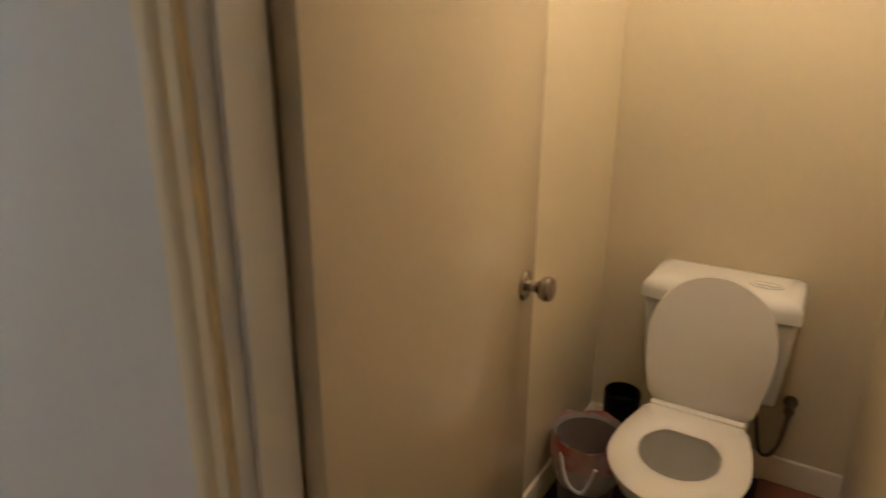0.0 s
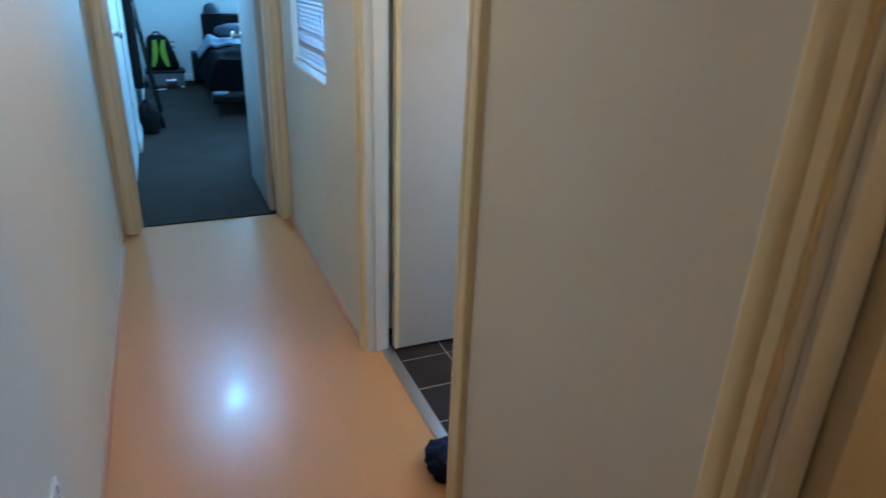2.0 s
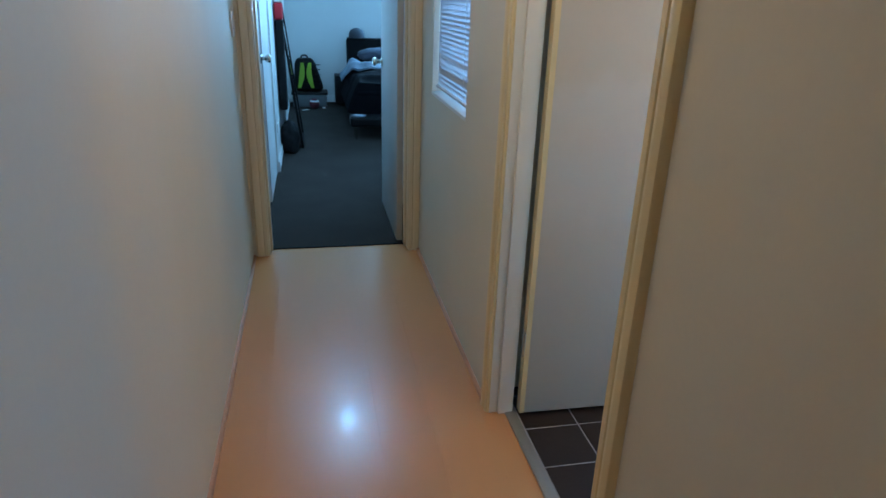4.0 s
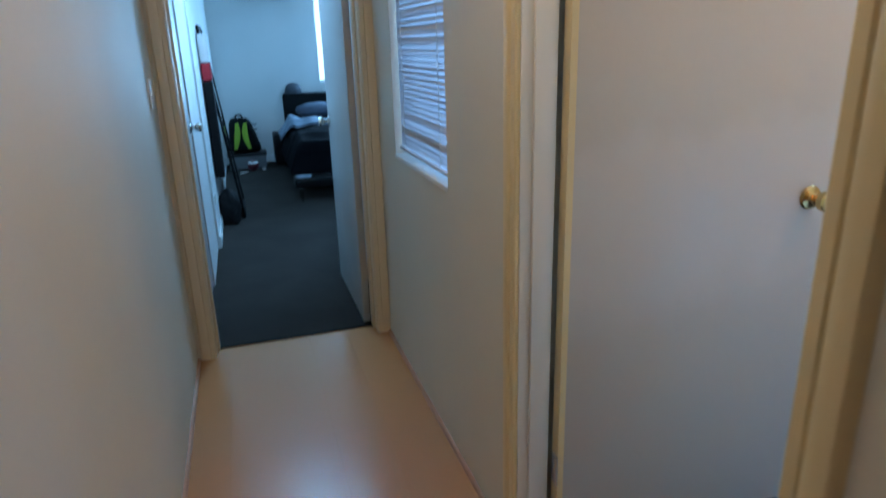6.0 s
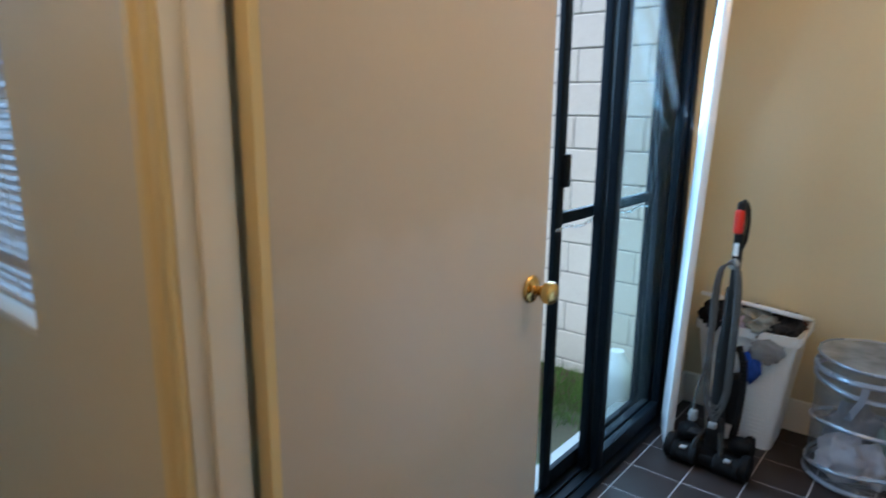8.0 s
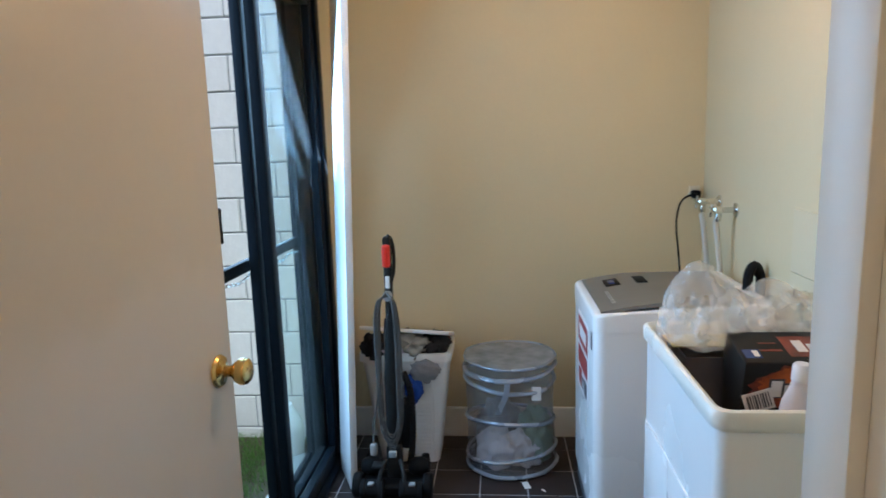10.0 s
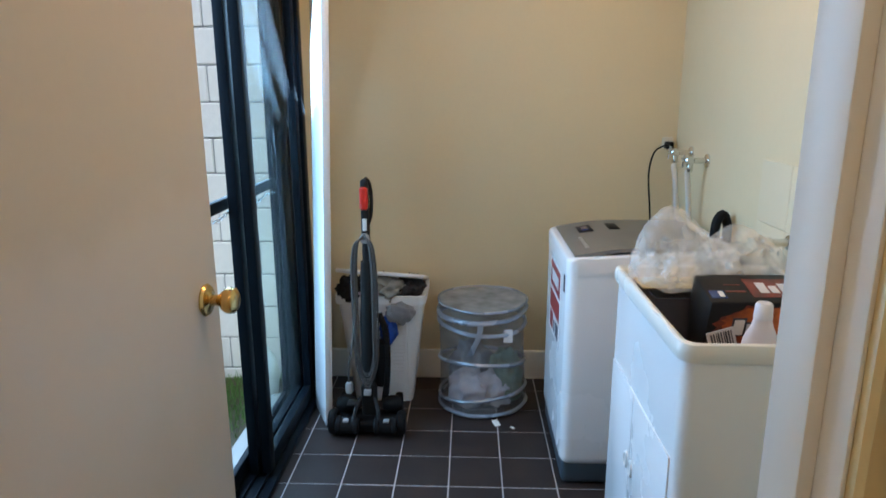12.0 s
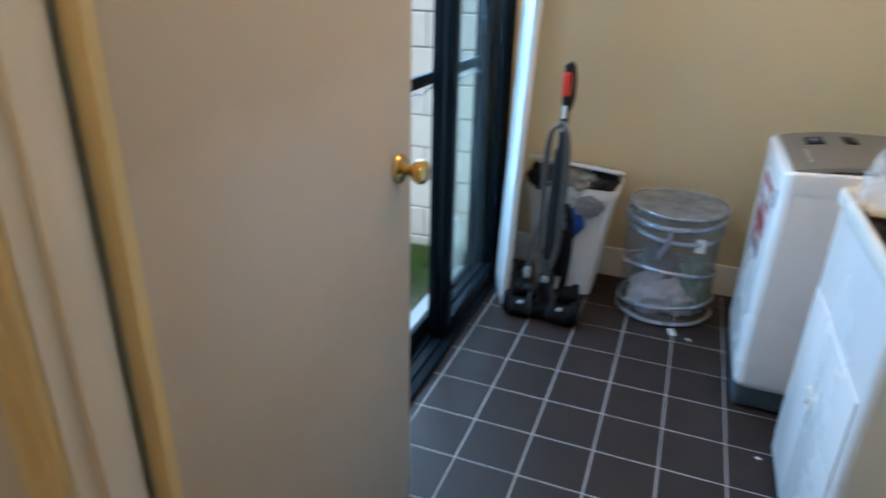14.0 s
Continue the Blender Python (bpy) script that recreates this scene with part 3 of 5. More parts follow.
panel("sliding_panel", 1.70, 2.365, 2.398, 0.05, "glazed panel slid open")
panel("fixed_panel", 1.69, 2.368, 2.443, 0.048, "fixed glazed panel")
screen = panel("screen_panel", 1.45, 2.31, 2.492, 0.048, "dark framed screen door", glass=False, t=0.022, mid=1.05)
part("screen_latch", box(bmesh.new(), 1.468, 1.50, 2.470, 2.492, 1.16, 1.27, bevel=0.006), M_BLACK, screen)
# light chain tied along the middle rail
for i in range(44):
    bm = bmesh.new()
    n = 10
    prev, first = None, None
    for k in range(n):
        a = 2 * math.pi * k / n
        c = Vector((0.011 * math.cos(a), 0, 0.0055 * math.sin(a)))
        o = Vector((math.cos(a), 0, math.sin(a)))
        prev = ring(bm, [c + 0.0016 * (math.cos(b) * o + math.sin(b) * Vector((0, 1, 0))) for b in [2 * math.pi * j / 5 for j in range(5)]], prev)
        first = first or prev
    for j in range(5):
        bm.faces.new((prev[j], prev[(j + 1) % 5], first[(j + 1) % 5], first[j]))
    if i == 0:
        link_mesh = finish("chain_link", bm, M_CHROME)
    else:
        bm.free()
    s = new("chain_link", link_mesh)
    s.parent = screen
    s.matrix_local = pose(1.452 + i * 0.0185, 2.483, 1.018 + 0.006 * math.sin(i * 0.55), 40 if i % 2 else -45, 0, 0)

# ---- laundry: board ----
bd = tagged(part("upright_board", box(bmesh.new(), 0, 0.215, -0.030, 0, 0, 2.12, bevel=0.0015), M_WHITE), "tall narrow white laminate board stood upright beside the glass door", "board")
bd.matrix_world = pose(2.118, 2.288, 0.003, 0, 0, 25) @ pose(0, 0, 0, 2.0, 0, 0)


# ---- upright vacuum cleaner ----
def vacuum():
    ob = thing("vacuum_cleaner", pose(2.14, 2.095, 0.003), "grey upright vacuum cleaner with a red handle grip and wound cord", "vacuum cleaner")
    lean = pose(0, 0, 0.09, 0, 1.5, 0)
    part("floor_head", box(bmesh.new(), -0.10, 0.03, -0.135, 0.135, 0.012, 0.062, bevel=0.016, seg=3), M_BLACK, ob)
    for y in (-0.145, 0.145):
        part("end_cap", lathe(bmesh.new(), [(0.02, -0.02), (0.046, -0.018), (0.052, -0.01), (0.052, 0.010), (0.046, 0.018), (0.02, 0.02)], pose(-0.075, y, 0.053, 90, 0, 0)), M_BLACK, ob)
    for y in (-0.082, 0.082):
        part("roller", lathe(bmesh.new(), [(0.032, -0.05), (0.040, -0.044), (0.040, -0.03), (0.036, -0.026), (0.036, 0.026), (0.040, 0.03), (0.040, 0.044), (0.032, 0.05)], pose(-0.095, y, 0.048, 90, 0, 0)), M_RUBBER, ob)
    for y in (-0.10, 0.10):
        part("motor_housing", lathe(bmesh.new(), [(0.01, -0.045), (0.045, -0.042), (0.066, -0.02), (0.07, 0.0), (0.066, 0.02), (0.045, 0.042), (0.01, 0.045)], pose(0.0, y, 0.100, 90, 0, 0) @ Matrix.Diagonal((0.55, 0.55, 1, 1))), M_BLACK, ob)
        part("wheel", lathe(bmesh.new(), [(0.03, -0.018), (0.058, -0.014), (0.062, 0.0), (0.058, 0.014), (0.03, 0.018)], pose(0.055, y * 1.2, 0.062, 90, 0, 0)), M_RUBBER, ob)
    for y in (-0.055, 0.055):
        part("brace", tube(bmesh.new(), [(-0.11, y, 0.07), (-0.085, y * 0.85, 0.115), (-0.045, y * 0.55, 0.15)], 0.009, 8), M_GREY, ob)
    part("pedal", box(bmesh.new(), -0.085, -0.035, 0.040, 0.085, 0.128, 0.140, bevel=0.005), M_GREY, ob)
    part("release_clip", box(bmesh.new(), -0.062, -0.040, -0.016, 0.016, 0.165, 0.190, bevel=0.005), M_SILVER, ob, "grey release clip at the foot of the body")
    hose_pts = [(0.02, -0.060, 0.10), (0.015, -0.072, 0.18), (0.02, -0.078, 0.30), (0.03, -0.072, 0.42), (0.035, -0.045, 0.50)]
    duct = part("suction_hose", tube(bmesh.new(), hose_pts, 0.014, 10), M_RUBBER, ob, "ribbed black suction hose")
    for k in range(22):
        z = 0.11 + 0.016 * k
        part("rib", lathe(bmesh.new(), [(0.0145, -0.003), (0.017, 0.0), (0.0145, 0.003)], pose(0.017 + 0.012 * max(0, (z - 0.2) / 0.25), -0.0775 + 0.9 * (z - 0.30) ** 2 * (0.4 if z < 0.3 else 0.45), z), 10), M_BLACK, duct)
    for y in (-0.085, 0.085):
        part("trim_plate", box(bmesh.new(), -0.128, -0.104, y - 0.012, y + 0.012, 0.076, 0.085, bevel=0.003), M_SILVER, ob, "silver trim plate")
    part("neck", box(bmesh.new(), -0.035, 0.03, -0.032, 0.032, 0.05, 0.20, bevel=0.014, seg=3), M_GREY, ob)
    part("body", lathe(bmesh.new(), [(0.026, 0.10), (0.034, 0.13), (0.036, 0.20), (0.036, 0.42), (0.034, 0.46), (0.031, 0.50), (0.029, 0.62), (0.026, 0.68)], pose(0.02, 0, 0.05) @ pose(0, 0, 0, 0, 1.5, 0)), M_GREY, ob, "dark grey cylinder body")
    part("dust_bin", lathe(bmesh.new(), [(0.02, 0.0), (0.032, 0.01), (0.034, 0.16), (0.030, 0.20), (0.012, 0.215)], pose(0.035, -0.048, 0.17)), M_BLACK, ob)
    part("wand", tube(bmesh.new(), [(0.03, 0, 0.68), (0.035, 0, 0.78), (0.04, 0, 0.88)], 0.017, 12), M_GREY, ob)
    part("hook", lathe(bmesh.new(), [(0.008, -0.012), (0.020, -0.010), (0.021, 0.004), (0.012, 0.008)], pose(-0.002, 0, 0.835, 0, -90, 0)), M_SILVER, ob)
    part("handle", box(bmesh.new(), 0.012, 0.052, -0.016, 0.016, 0.82, 1.075, bevel=0.011, seg=3), M_GREY, ob)
    part("handle_loop", tube(bmesh.new(), [(0.03, -0.012, 0.89), (0.045, -0.022, 0.93), (0.05, -0.024, 1.0), (0.045, -0.018, 1.055), (0.03, -0.005, 1.078)], 0.008, 8), M_GREY, ob)
    part("grip", box(bmesh.new(), 0.000, 0.03, -0.016, 0.019, 0.950, 1.045, bevel=0.012, seg=4), material("red_plastic", (0.75, 0.03, 0.015), 0.35), ob, "bright red grip")
    part("label_plate", box(bmesh.new(), 0.0095, 0.0125, -0.009, 0.009, 0.865, 0.915, bevel=0.001), M_PVC, ob, "small white printed label")
    cord = material("grey_cord", (0.085, 0.084, 0.082), 0.5)
    for i in range(7):
        w, low, dx = 0.026 + 0.0034 * i, 0.20 + 0.012 * ((i * 5) % 7), -0.046 - 0.003 * (i % 3)
        pts = [(dx + 0.03, 0.0, 0.855 - 0.003 * i), (dx, w * 0.8, 0.82), (dx, w * 1.15, 0.70), (dx - 0.004, w * (1.1 + 0.1 * math.sin(i)), 0.45), (dx, w, low + 0.08), (dx, w * 0.4, low), (dx, -w * 0.4, low), (dx, -w, low + 0.09),
               (dx - 0.004, -w * (1.05 + 0.1 * math.cos(i)), 0.45), (dx, -w * 1.1, 0.70), (dx, -w * 0.8, 0.82), (dx + 0.03, -0.002, 0.856 - 0.003 * i)]
        part("cord", tube(bmesh.new(), pts, 0.0031, 6, 5), cord, ob)
    part("cord_plug", box(bmesh.new(), -0.068, -0.04, 0.062, 0.092, 0.175, 0.225, bevel=0.008), M_SILVER, ob)
    part("cord_tail", tube(bmesh.new(), [(-0.054, 0.077, 0.225), (-0.054, 0.074, 0.30), (-0.052, 0.052, 0.42), (-0.05, 0.04, 0.60)], 0.004, 6), cord, ob)
    return ob


vacuum()


# ---- white hamper with clothes ----
def hamper():
    ob = thing("laundry_hamper", pose(2.47, 2.065, 0.003), "white plastic laundry hamper overfull with clothes, lid propped open", "hamper")
    hx0, hy0, hx1, hy1, h = 0.105, 0.135, 0.150, 0.195, 0.52
    def section(k, inset=0.0, n=5, r=0.03):
        a, b = hx0 + (hx1 - hx0) * k - inset, hy0 + (hy1 - hy0) * k - inset
        out = []
        for cx, cy, t0 in ((a - r, b - r, 0), (-a + r, b - r, 90), (-a + r, -b + r, 180), (a - r, -b + r, 270)):
            out += [Vector((cx + r * math.cos(radians(t0 + 90 * i / n)), cy + r * math.sin(radians(t0 + 90 * i / n)), h * k)) for i in range(n + 1)]
        return out
    bm = bmesh.new()
    a = ring(bm, section(0))
    bm.faces.new(list(reversed(a)))
    for k in (0.05, 0.5, 1.0):
        a = ring(bm, section(k), a)
    a = ring(bm, section(1.0, 0.006), a)
    a = ring(bm, section(0.05, 0.006), a)
    bm.faces.new(a)
    part("body", bm, M_PVC, ob)
    bm = bmesh.new()
    lo = [v + Vector((v.x * 0.06, v.y * 0.05, -0.025)) for v in section(1.0)]
    hi = [v + Vector((v.x * 0.06, v.y * 0.05, 0.012)) for v in section(1.0)]
    ins = [v + Vector((-v.x * 0.05, -v.y * 0.04, 0.012)) for v in section(1.0)]
    lo2 = [v + Vector((-v.x * 0.05, -v.y * 0.04, -0.025)) for v in section(1.0)]
    a = first = ring(bm, lo)
    for s in (hi, ins, lo2):
        a = ring(bm, s, a)
    for i in range(len(a)):
        bm.faces.new((a[i], a[(i + 1) % len(a)], first[(i + 1) % len(a)], first[i]))
    part("rim", bm, M_PVC, ob)
    # raised lattice on the front
    bm = bmesh.new()
    for i in range(22):
        for j in range(6):
            zz = 0.05 + i * 0.019
            k = zz / h
            xx = -(hx0 + (hx1 - hx0) * k) - 0.0015
            yy = -0.100 + j * 0.014 + (0.007 if i % 2 else 0)
            box(bm, xx - 0.004, xx + 0.003, yy - 0.0045, yy + 0.0055, zz, zz + 0.013)
    tagged(part("lattice", bm, M_PVC, ob), kind="stuff")
    for yy in (-0.115, -0.035, 0.03, 0.09):
        bm = bmesh.new()
        box(bm, -0.004, 0.004, yy - 0.004, yy + 0.004, 0.02, h - 0.04, bevel=0.002)
        rib = part("rib", bm, M_PVC, ob)
        rib.matrix_local = pose(-hx0 - 0.001, 0, 0, 0, -math.degrees(math.atan((hx1 - hx0) / h)), 0)
    lid = part("lid", box(bmesh.new(), -0.15, 0.15, -0.20, 0.20, 0, 0.018, bevel=0.006), M_PVC, ob)
    lid.matrix_local = pose(0.0, 0.0, 0.582, 4, 17, 0)
    return ob


hamper()
for i, (c, s, col, lab) in enumerate([((2.36, 2.19, 0.50), (0.055, 0.06, 0.06), (0.02, 0.018, 0.02), "black garment bundled in the hamper"), ((2.37, 2.12, 0.49), (0.05, 0.06, 0.065), (0.55, 0.42, 0.48), "pinkish grey garment bundled in the hamper"),
                                      ((2.38, 2.03, 0.50), (0.065, 0.075, 0.06), (0.30, 0.28, 0.24), "grey-brown garment bundled in the hamper"), ((2.40, 1.94, 0.50), (0.06, 0.055, 0.055), (0.035, 0.03, 0.03), "dark garment bundled in the hamper"),
                                      ((2.50, 1.94, 0.47), (0.07, 0.06, 0.05), (0.16, 0.06, 0.04), "dark red garment bundled in the hamper"), ((2.50, 2.12, 0.47), (0.08, 0.09, 0.06), (0.10, 0.09, 0.09), "charcoal garment bundled in the hamper")]):
    cloth("garment", c, s, col, lab, i + 11, lump=0.5)
cloth("garment", (2.305, 1.975, 0.46), (0.014, 0.055, 0.045), (0.26, 0.26, 0.27), "grey garment hanging over the hamper rim", 31, flat=False)
cloth("garment", (2.315, 2.03, 0.375), (0.016, 0.035, 0.060), (0.02, 0.07, 0.30), "blue garment hanging over the hamper rim", 32, flat=False)


# ---- pop-up mesh hamper ----
def alpha_material(name, colour, amount, rough=0.5):
    m = bpy.data.materials.new(name)
    m.use_nodes = True
    t = m.node_tree
    p = t.nodes["Principled BSDF"]
    p.inputs["Base Color"].default_value = (*colour, 1)
    p.inputs["Roughness"].default_value = rough
    tr, mx = t.nodes.new("ShaderNodeBsdfTransparent"), t.nodes.new("ShaderNodeMixShader")
    n, r = t.nodes.new("ShaderNodeTexNoise"), t.nodes.new("ShaderNodeMapRange")
    co = t.nodes.new("ShaderNodeTexCoord")
    t.links.new(co.outputs["Object"], n.inputs["Vector"])
    n.inputs["Scale"].default_value = 14
    r.inputs[1].default_value, r.inputs[2].default_value, r.inputs[3].default_value, r.inputs[4].default_value = 0.3, 0.7, amount * 0.75, min(1, amount * 1.25)
    t.links.new(n.outputs[0], r.inputs[0])
    t.links.new(r.outputs[0], mx.inputs[0])
    t.links.new(tr.outputs[0], mx.inputs[1])
    t.links.new(p.outputs[0], mx.inputs[2])
    t.links.new(mx.outputs[0], t.nodes["Material Output"].inputs[0])
    return m


def popup_hamper():
    ob = thing("popup_hamper", pose(2.405, 1.605, 0.003), "grey mesh pop-up laundry hamper with silver wire hoops", "hamper")
    mesh = alpha_material("grey_mesh", (0.30, 0.30, 0.31), 0.34)
    tape = material("silver_tape", (0.34, 0.38, 0.44), 0.28, metal=0.4)
    R = 0.200
    def radius(z, a):
        return R * (1 + 0.02 * math.sin(3 * a + 9 * z) - 0.035 * math.sin(math.pi * z / 0.5) ** 2 + 0.01 * math.sin(7 * a))
    bm = bmesh.new()
    prev = None
    for k in range(15):
        z = 0.01 + 0.485 * k / 14
        prev = ring(bm, [(radius(z, a) * math.cos(a), radius(z, a) * math.sin(a), z) for a in [2 * math.pi * i / 40 for i in range(40)]], prev)
    part("mesh_wall", bm, mesh, ob, smooth=1.2)
    bm = bmesh.new()
    a0 = ring(bm, [(0.16 * R / 0.2 * math.cos(a) * 0.5, 0.5 * 0.16 * math.sin(a), 0.492) for a in [2 * math.pi * i / 40 for i in range(40)]])
    bm.faces.new(a0)
    ring(bm, [(R * math.cos(a), R * math.sin(a), 0.497) for a in [2 * math.pi * i / 40 for i in range(40)]], a0)
    part("mesh_lid", bm, alpha_material("lid_mesh", (0.34, 0.35, 0.35), 0.62), ob, smooth=1.2)
    for z0, tilt, r in ((0.497, 0.0, 0.006), (0.455, 0.012, 0.011), (0.405, 0.016, 0.009), (0.215, -0.035, 0.009), (0.070, 0.026, 0.008), (0.012, 0.0, 0.009)):
        pts = []
        for i in range(41):
            a = 2 * math.pi * i / 40
            z = z0 + tilt * math.cos(a + z0 * 30)
            pts.append((radius(z, a) * 1.012 * math.cos(a), radius(z, a) * 1.012 * math.sin(a), z))
        part("hoop", tube(bmesh.new(), pts, r, 6, 0), tape, ob)
    bm = bmesh.new()
    prev = None
    for k, (x, y, z) in enumerate(((-0.206, 0.012, 0.455), (-0.212, 0.014, 0.42), (-0.211, 0.022, 0.38), (-0.206, 0.040, 0.34), (-0.200, 0.055, 0.30))):
        prev = ring(bm, [(x, y - 0.012, z), (x, y + 0.012, z), (x + 0.003, y + 0.012, z), (x + 0.003, y - 0.012, z)], prev)
    part("strap", bm, tape, ob, "flat silver carrying strap")
    bm = bmesh.new()
    box(bm, -0.1790, -0.1775, -0.128, -0.088, 0.355, 0.415)
    part("care_label", bm, M_PVC, ob)
    return ob


popup_hamper()
for i, (c, s, col, lab) in enumerate([((2.34, 1.66, 0.02), (0.075, 0.085, 0.085), (0.62, 0.59, 0.63), "white garment bundled in the mesh hamper"), ((2.35, 1.56, 0.02), (0.07, 0.075, 0.08), (0.68, 0.65, 0.68), "white garment bundled in the mesh hamper"),
                                      ((2.40, 1.50, 0.02), (0.09, 0.07, 0.12), (0.20, 0.29, 0.22), "pale green garment bundled in the mesh hamper"), ((2.46, 1.65, 0.02), (0.09, 0.09, 0.13), (0.22, 0.21, 0.22), "grey garment bundled in the mesh hamper")]):
    cloth("garment", c, s, col, lab, i + 51, lump=0.4)


# ---- washing machine ----
def washing_machine():
    ob = thing("washing_machine", pose(1.715, 0.755, 0.002), "white top-loading washing machine with a grey lid panel", "washing machine")
    w, d, h = 0.56, 0.578, 0.895
    part("body", box(bmesh.new(), 0, w, 0, d, 0.075, h - 0.03, bevel=0.040, seg=6), M_WHITE, ob)
    part("plinth", box(bmesh.new(), 0.012, w - 0.012, 0.012, d - 0.010, 0.0, 0.10, bevel=0.02, seg=3), material("slate_plastic", (0.05, 0.07, 0.085), 0.45), ob, "dark slate plinth")
    bm = bmesh.new()
    box(bm, -0.0025, w + 0.0025, -0.0025, d + 0.0025, h - 0.085, h)
    bmesh.ops.bevel(bm, geom=[e for e in bm.edges if abs(e.verts[0].co.z - e.verts[1].co.z) > 0.02], offset=0.042, segments=6, profile=0.5, affect='EDGES')
    bmesh.ops.bevel(bm, geom=[e for e in bm.edges if min(v.co.z for v in e.verts) > h - 0.001], offset=0.010, segments=3, profile=0.5, affect='EDGES')
    for v in bm.verts:
        v.co.z -= 0.035 * max(0, (v.co.y - d * 0.60) / (d * 0.40)) ** 1.5 * (1 if v.co.z > h - 0.03 else 0.25)
    part("top_frame", bm, M_WHITE, ob)
    lidmat = material("lid_grey", (0.15, 0.142, 0.13), 0.4, coat=0.1)
    bm = bmesh.new()
    n = 12
    prev = None
    for k in range(n + 1):
        y = 0.05 + (d - 0.075) * k / n
        z = h + 0.003 - 0.035 * max(0, (y - d * 0.60) / (d * 0.40)) ** 1.5
        prev = ring(bm, [(0.022, y, z - 0.012), (0.026, y, z), (w - 0.026, y, z), (w - 0.022, y, z - 0.012)], prev, close=False)
    part("lid", bm, lidmat, ob, "smoky grey lid and control panel")
    def on_lid(nm, x0, x1, y0, y1, mat, up=0.002):
        y = (y0 + y1) / 2
        z = h + 0.003 - 0.035 * max(0, (y - d * 0.60) / (d * 0.40)) ** 1.5
        s = -math.degrees(math.atan(0.035 * 1.5 * max(0, (y - d * 0.6) / (d * 0.4)) ** 0.5 / (d * 0.4)))
        q = part(nm, box(bmesh.new(), -(x1 - x0) / 2, (x1 - x0) / 2, -(y1 - y0) / 2, (y1 - y0) / 2, 0, up, bevel=0.0006), mat, ob)
        q.matrix_local = pose((x0 + x1) / 2, y, z, s, 0, 0)
    on_lid("display", 0.34, 0.45, 0.43, 0.485, M_BLACK)
    on_lid("display", 0.34, 0.45, 0.33, 0.37, M_BLACK)
    on_lid("display", 0.365, 0.425, 0.445, 0.47, M_BLUE, 0.003)
    for i in range(6):
        on_lid("button", 0.10 + i * 0.030, 0.115 + i * 0.030, 0.49, 0.503, M_SILVER, 0.003)
    # energy sticker and badges on the front
    part("sticker", box(bmesh.new(), 0.14, 0.42, d, d + 0.0012, 0.48, 0.78), M_STICKER, ob, "red and white printed sticker")
    for x0, x1, z0, z1, mt in ((0.154, 0.406, 0.667, 0.766, M_RED), (0.154, 0.406, 0.574, 0.649, M_RED), (0.19, 0.37, 0.691, 0.738, M_STICKER), (0.17, 0.24, 0.499, 0.555, M_INK), (0.26, 0.29, 0.499, 0.546, M_INK), (0.31, 0.39, 0.494, 0.564, M_RED)):
        part("print", box(bmesh.new(), x0, x1, d + 0.001, d + (0.0018 if mt is not M_STICKER else 0.0024), z0, z1), mt, ob)
    part("badge", box(bmesh.new(), 0.05, 0.075, d, d + 0.002, 0.73, 0.79), M_INK, ob)
    part("badge", box(bmesh.new(), 0.06, 0.09, d, d + 0.002, 0.80, 0.825), M_SILVER, ob)
    return ob


M_BLUE = material("display_blue", (0.03, 0.05, 0.16), 0.2)
M_STICKER = material("sticker_paper", (0.72, 0.68, 0.68), 0.5)
M_RED = material("print_red", (0.35, 0.03, 0.03), 0.5)
M_INK = material("print_ink", (0.05, 0.045, 0.06), 0.5)
wm = washing_machine()


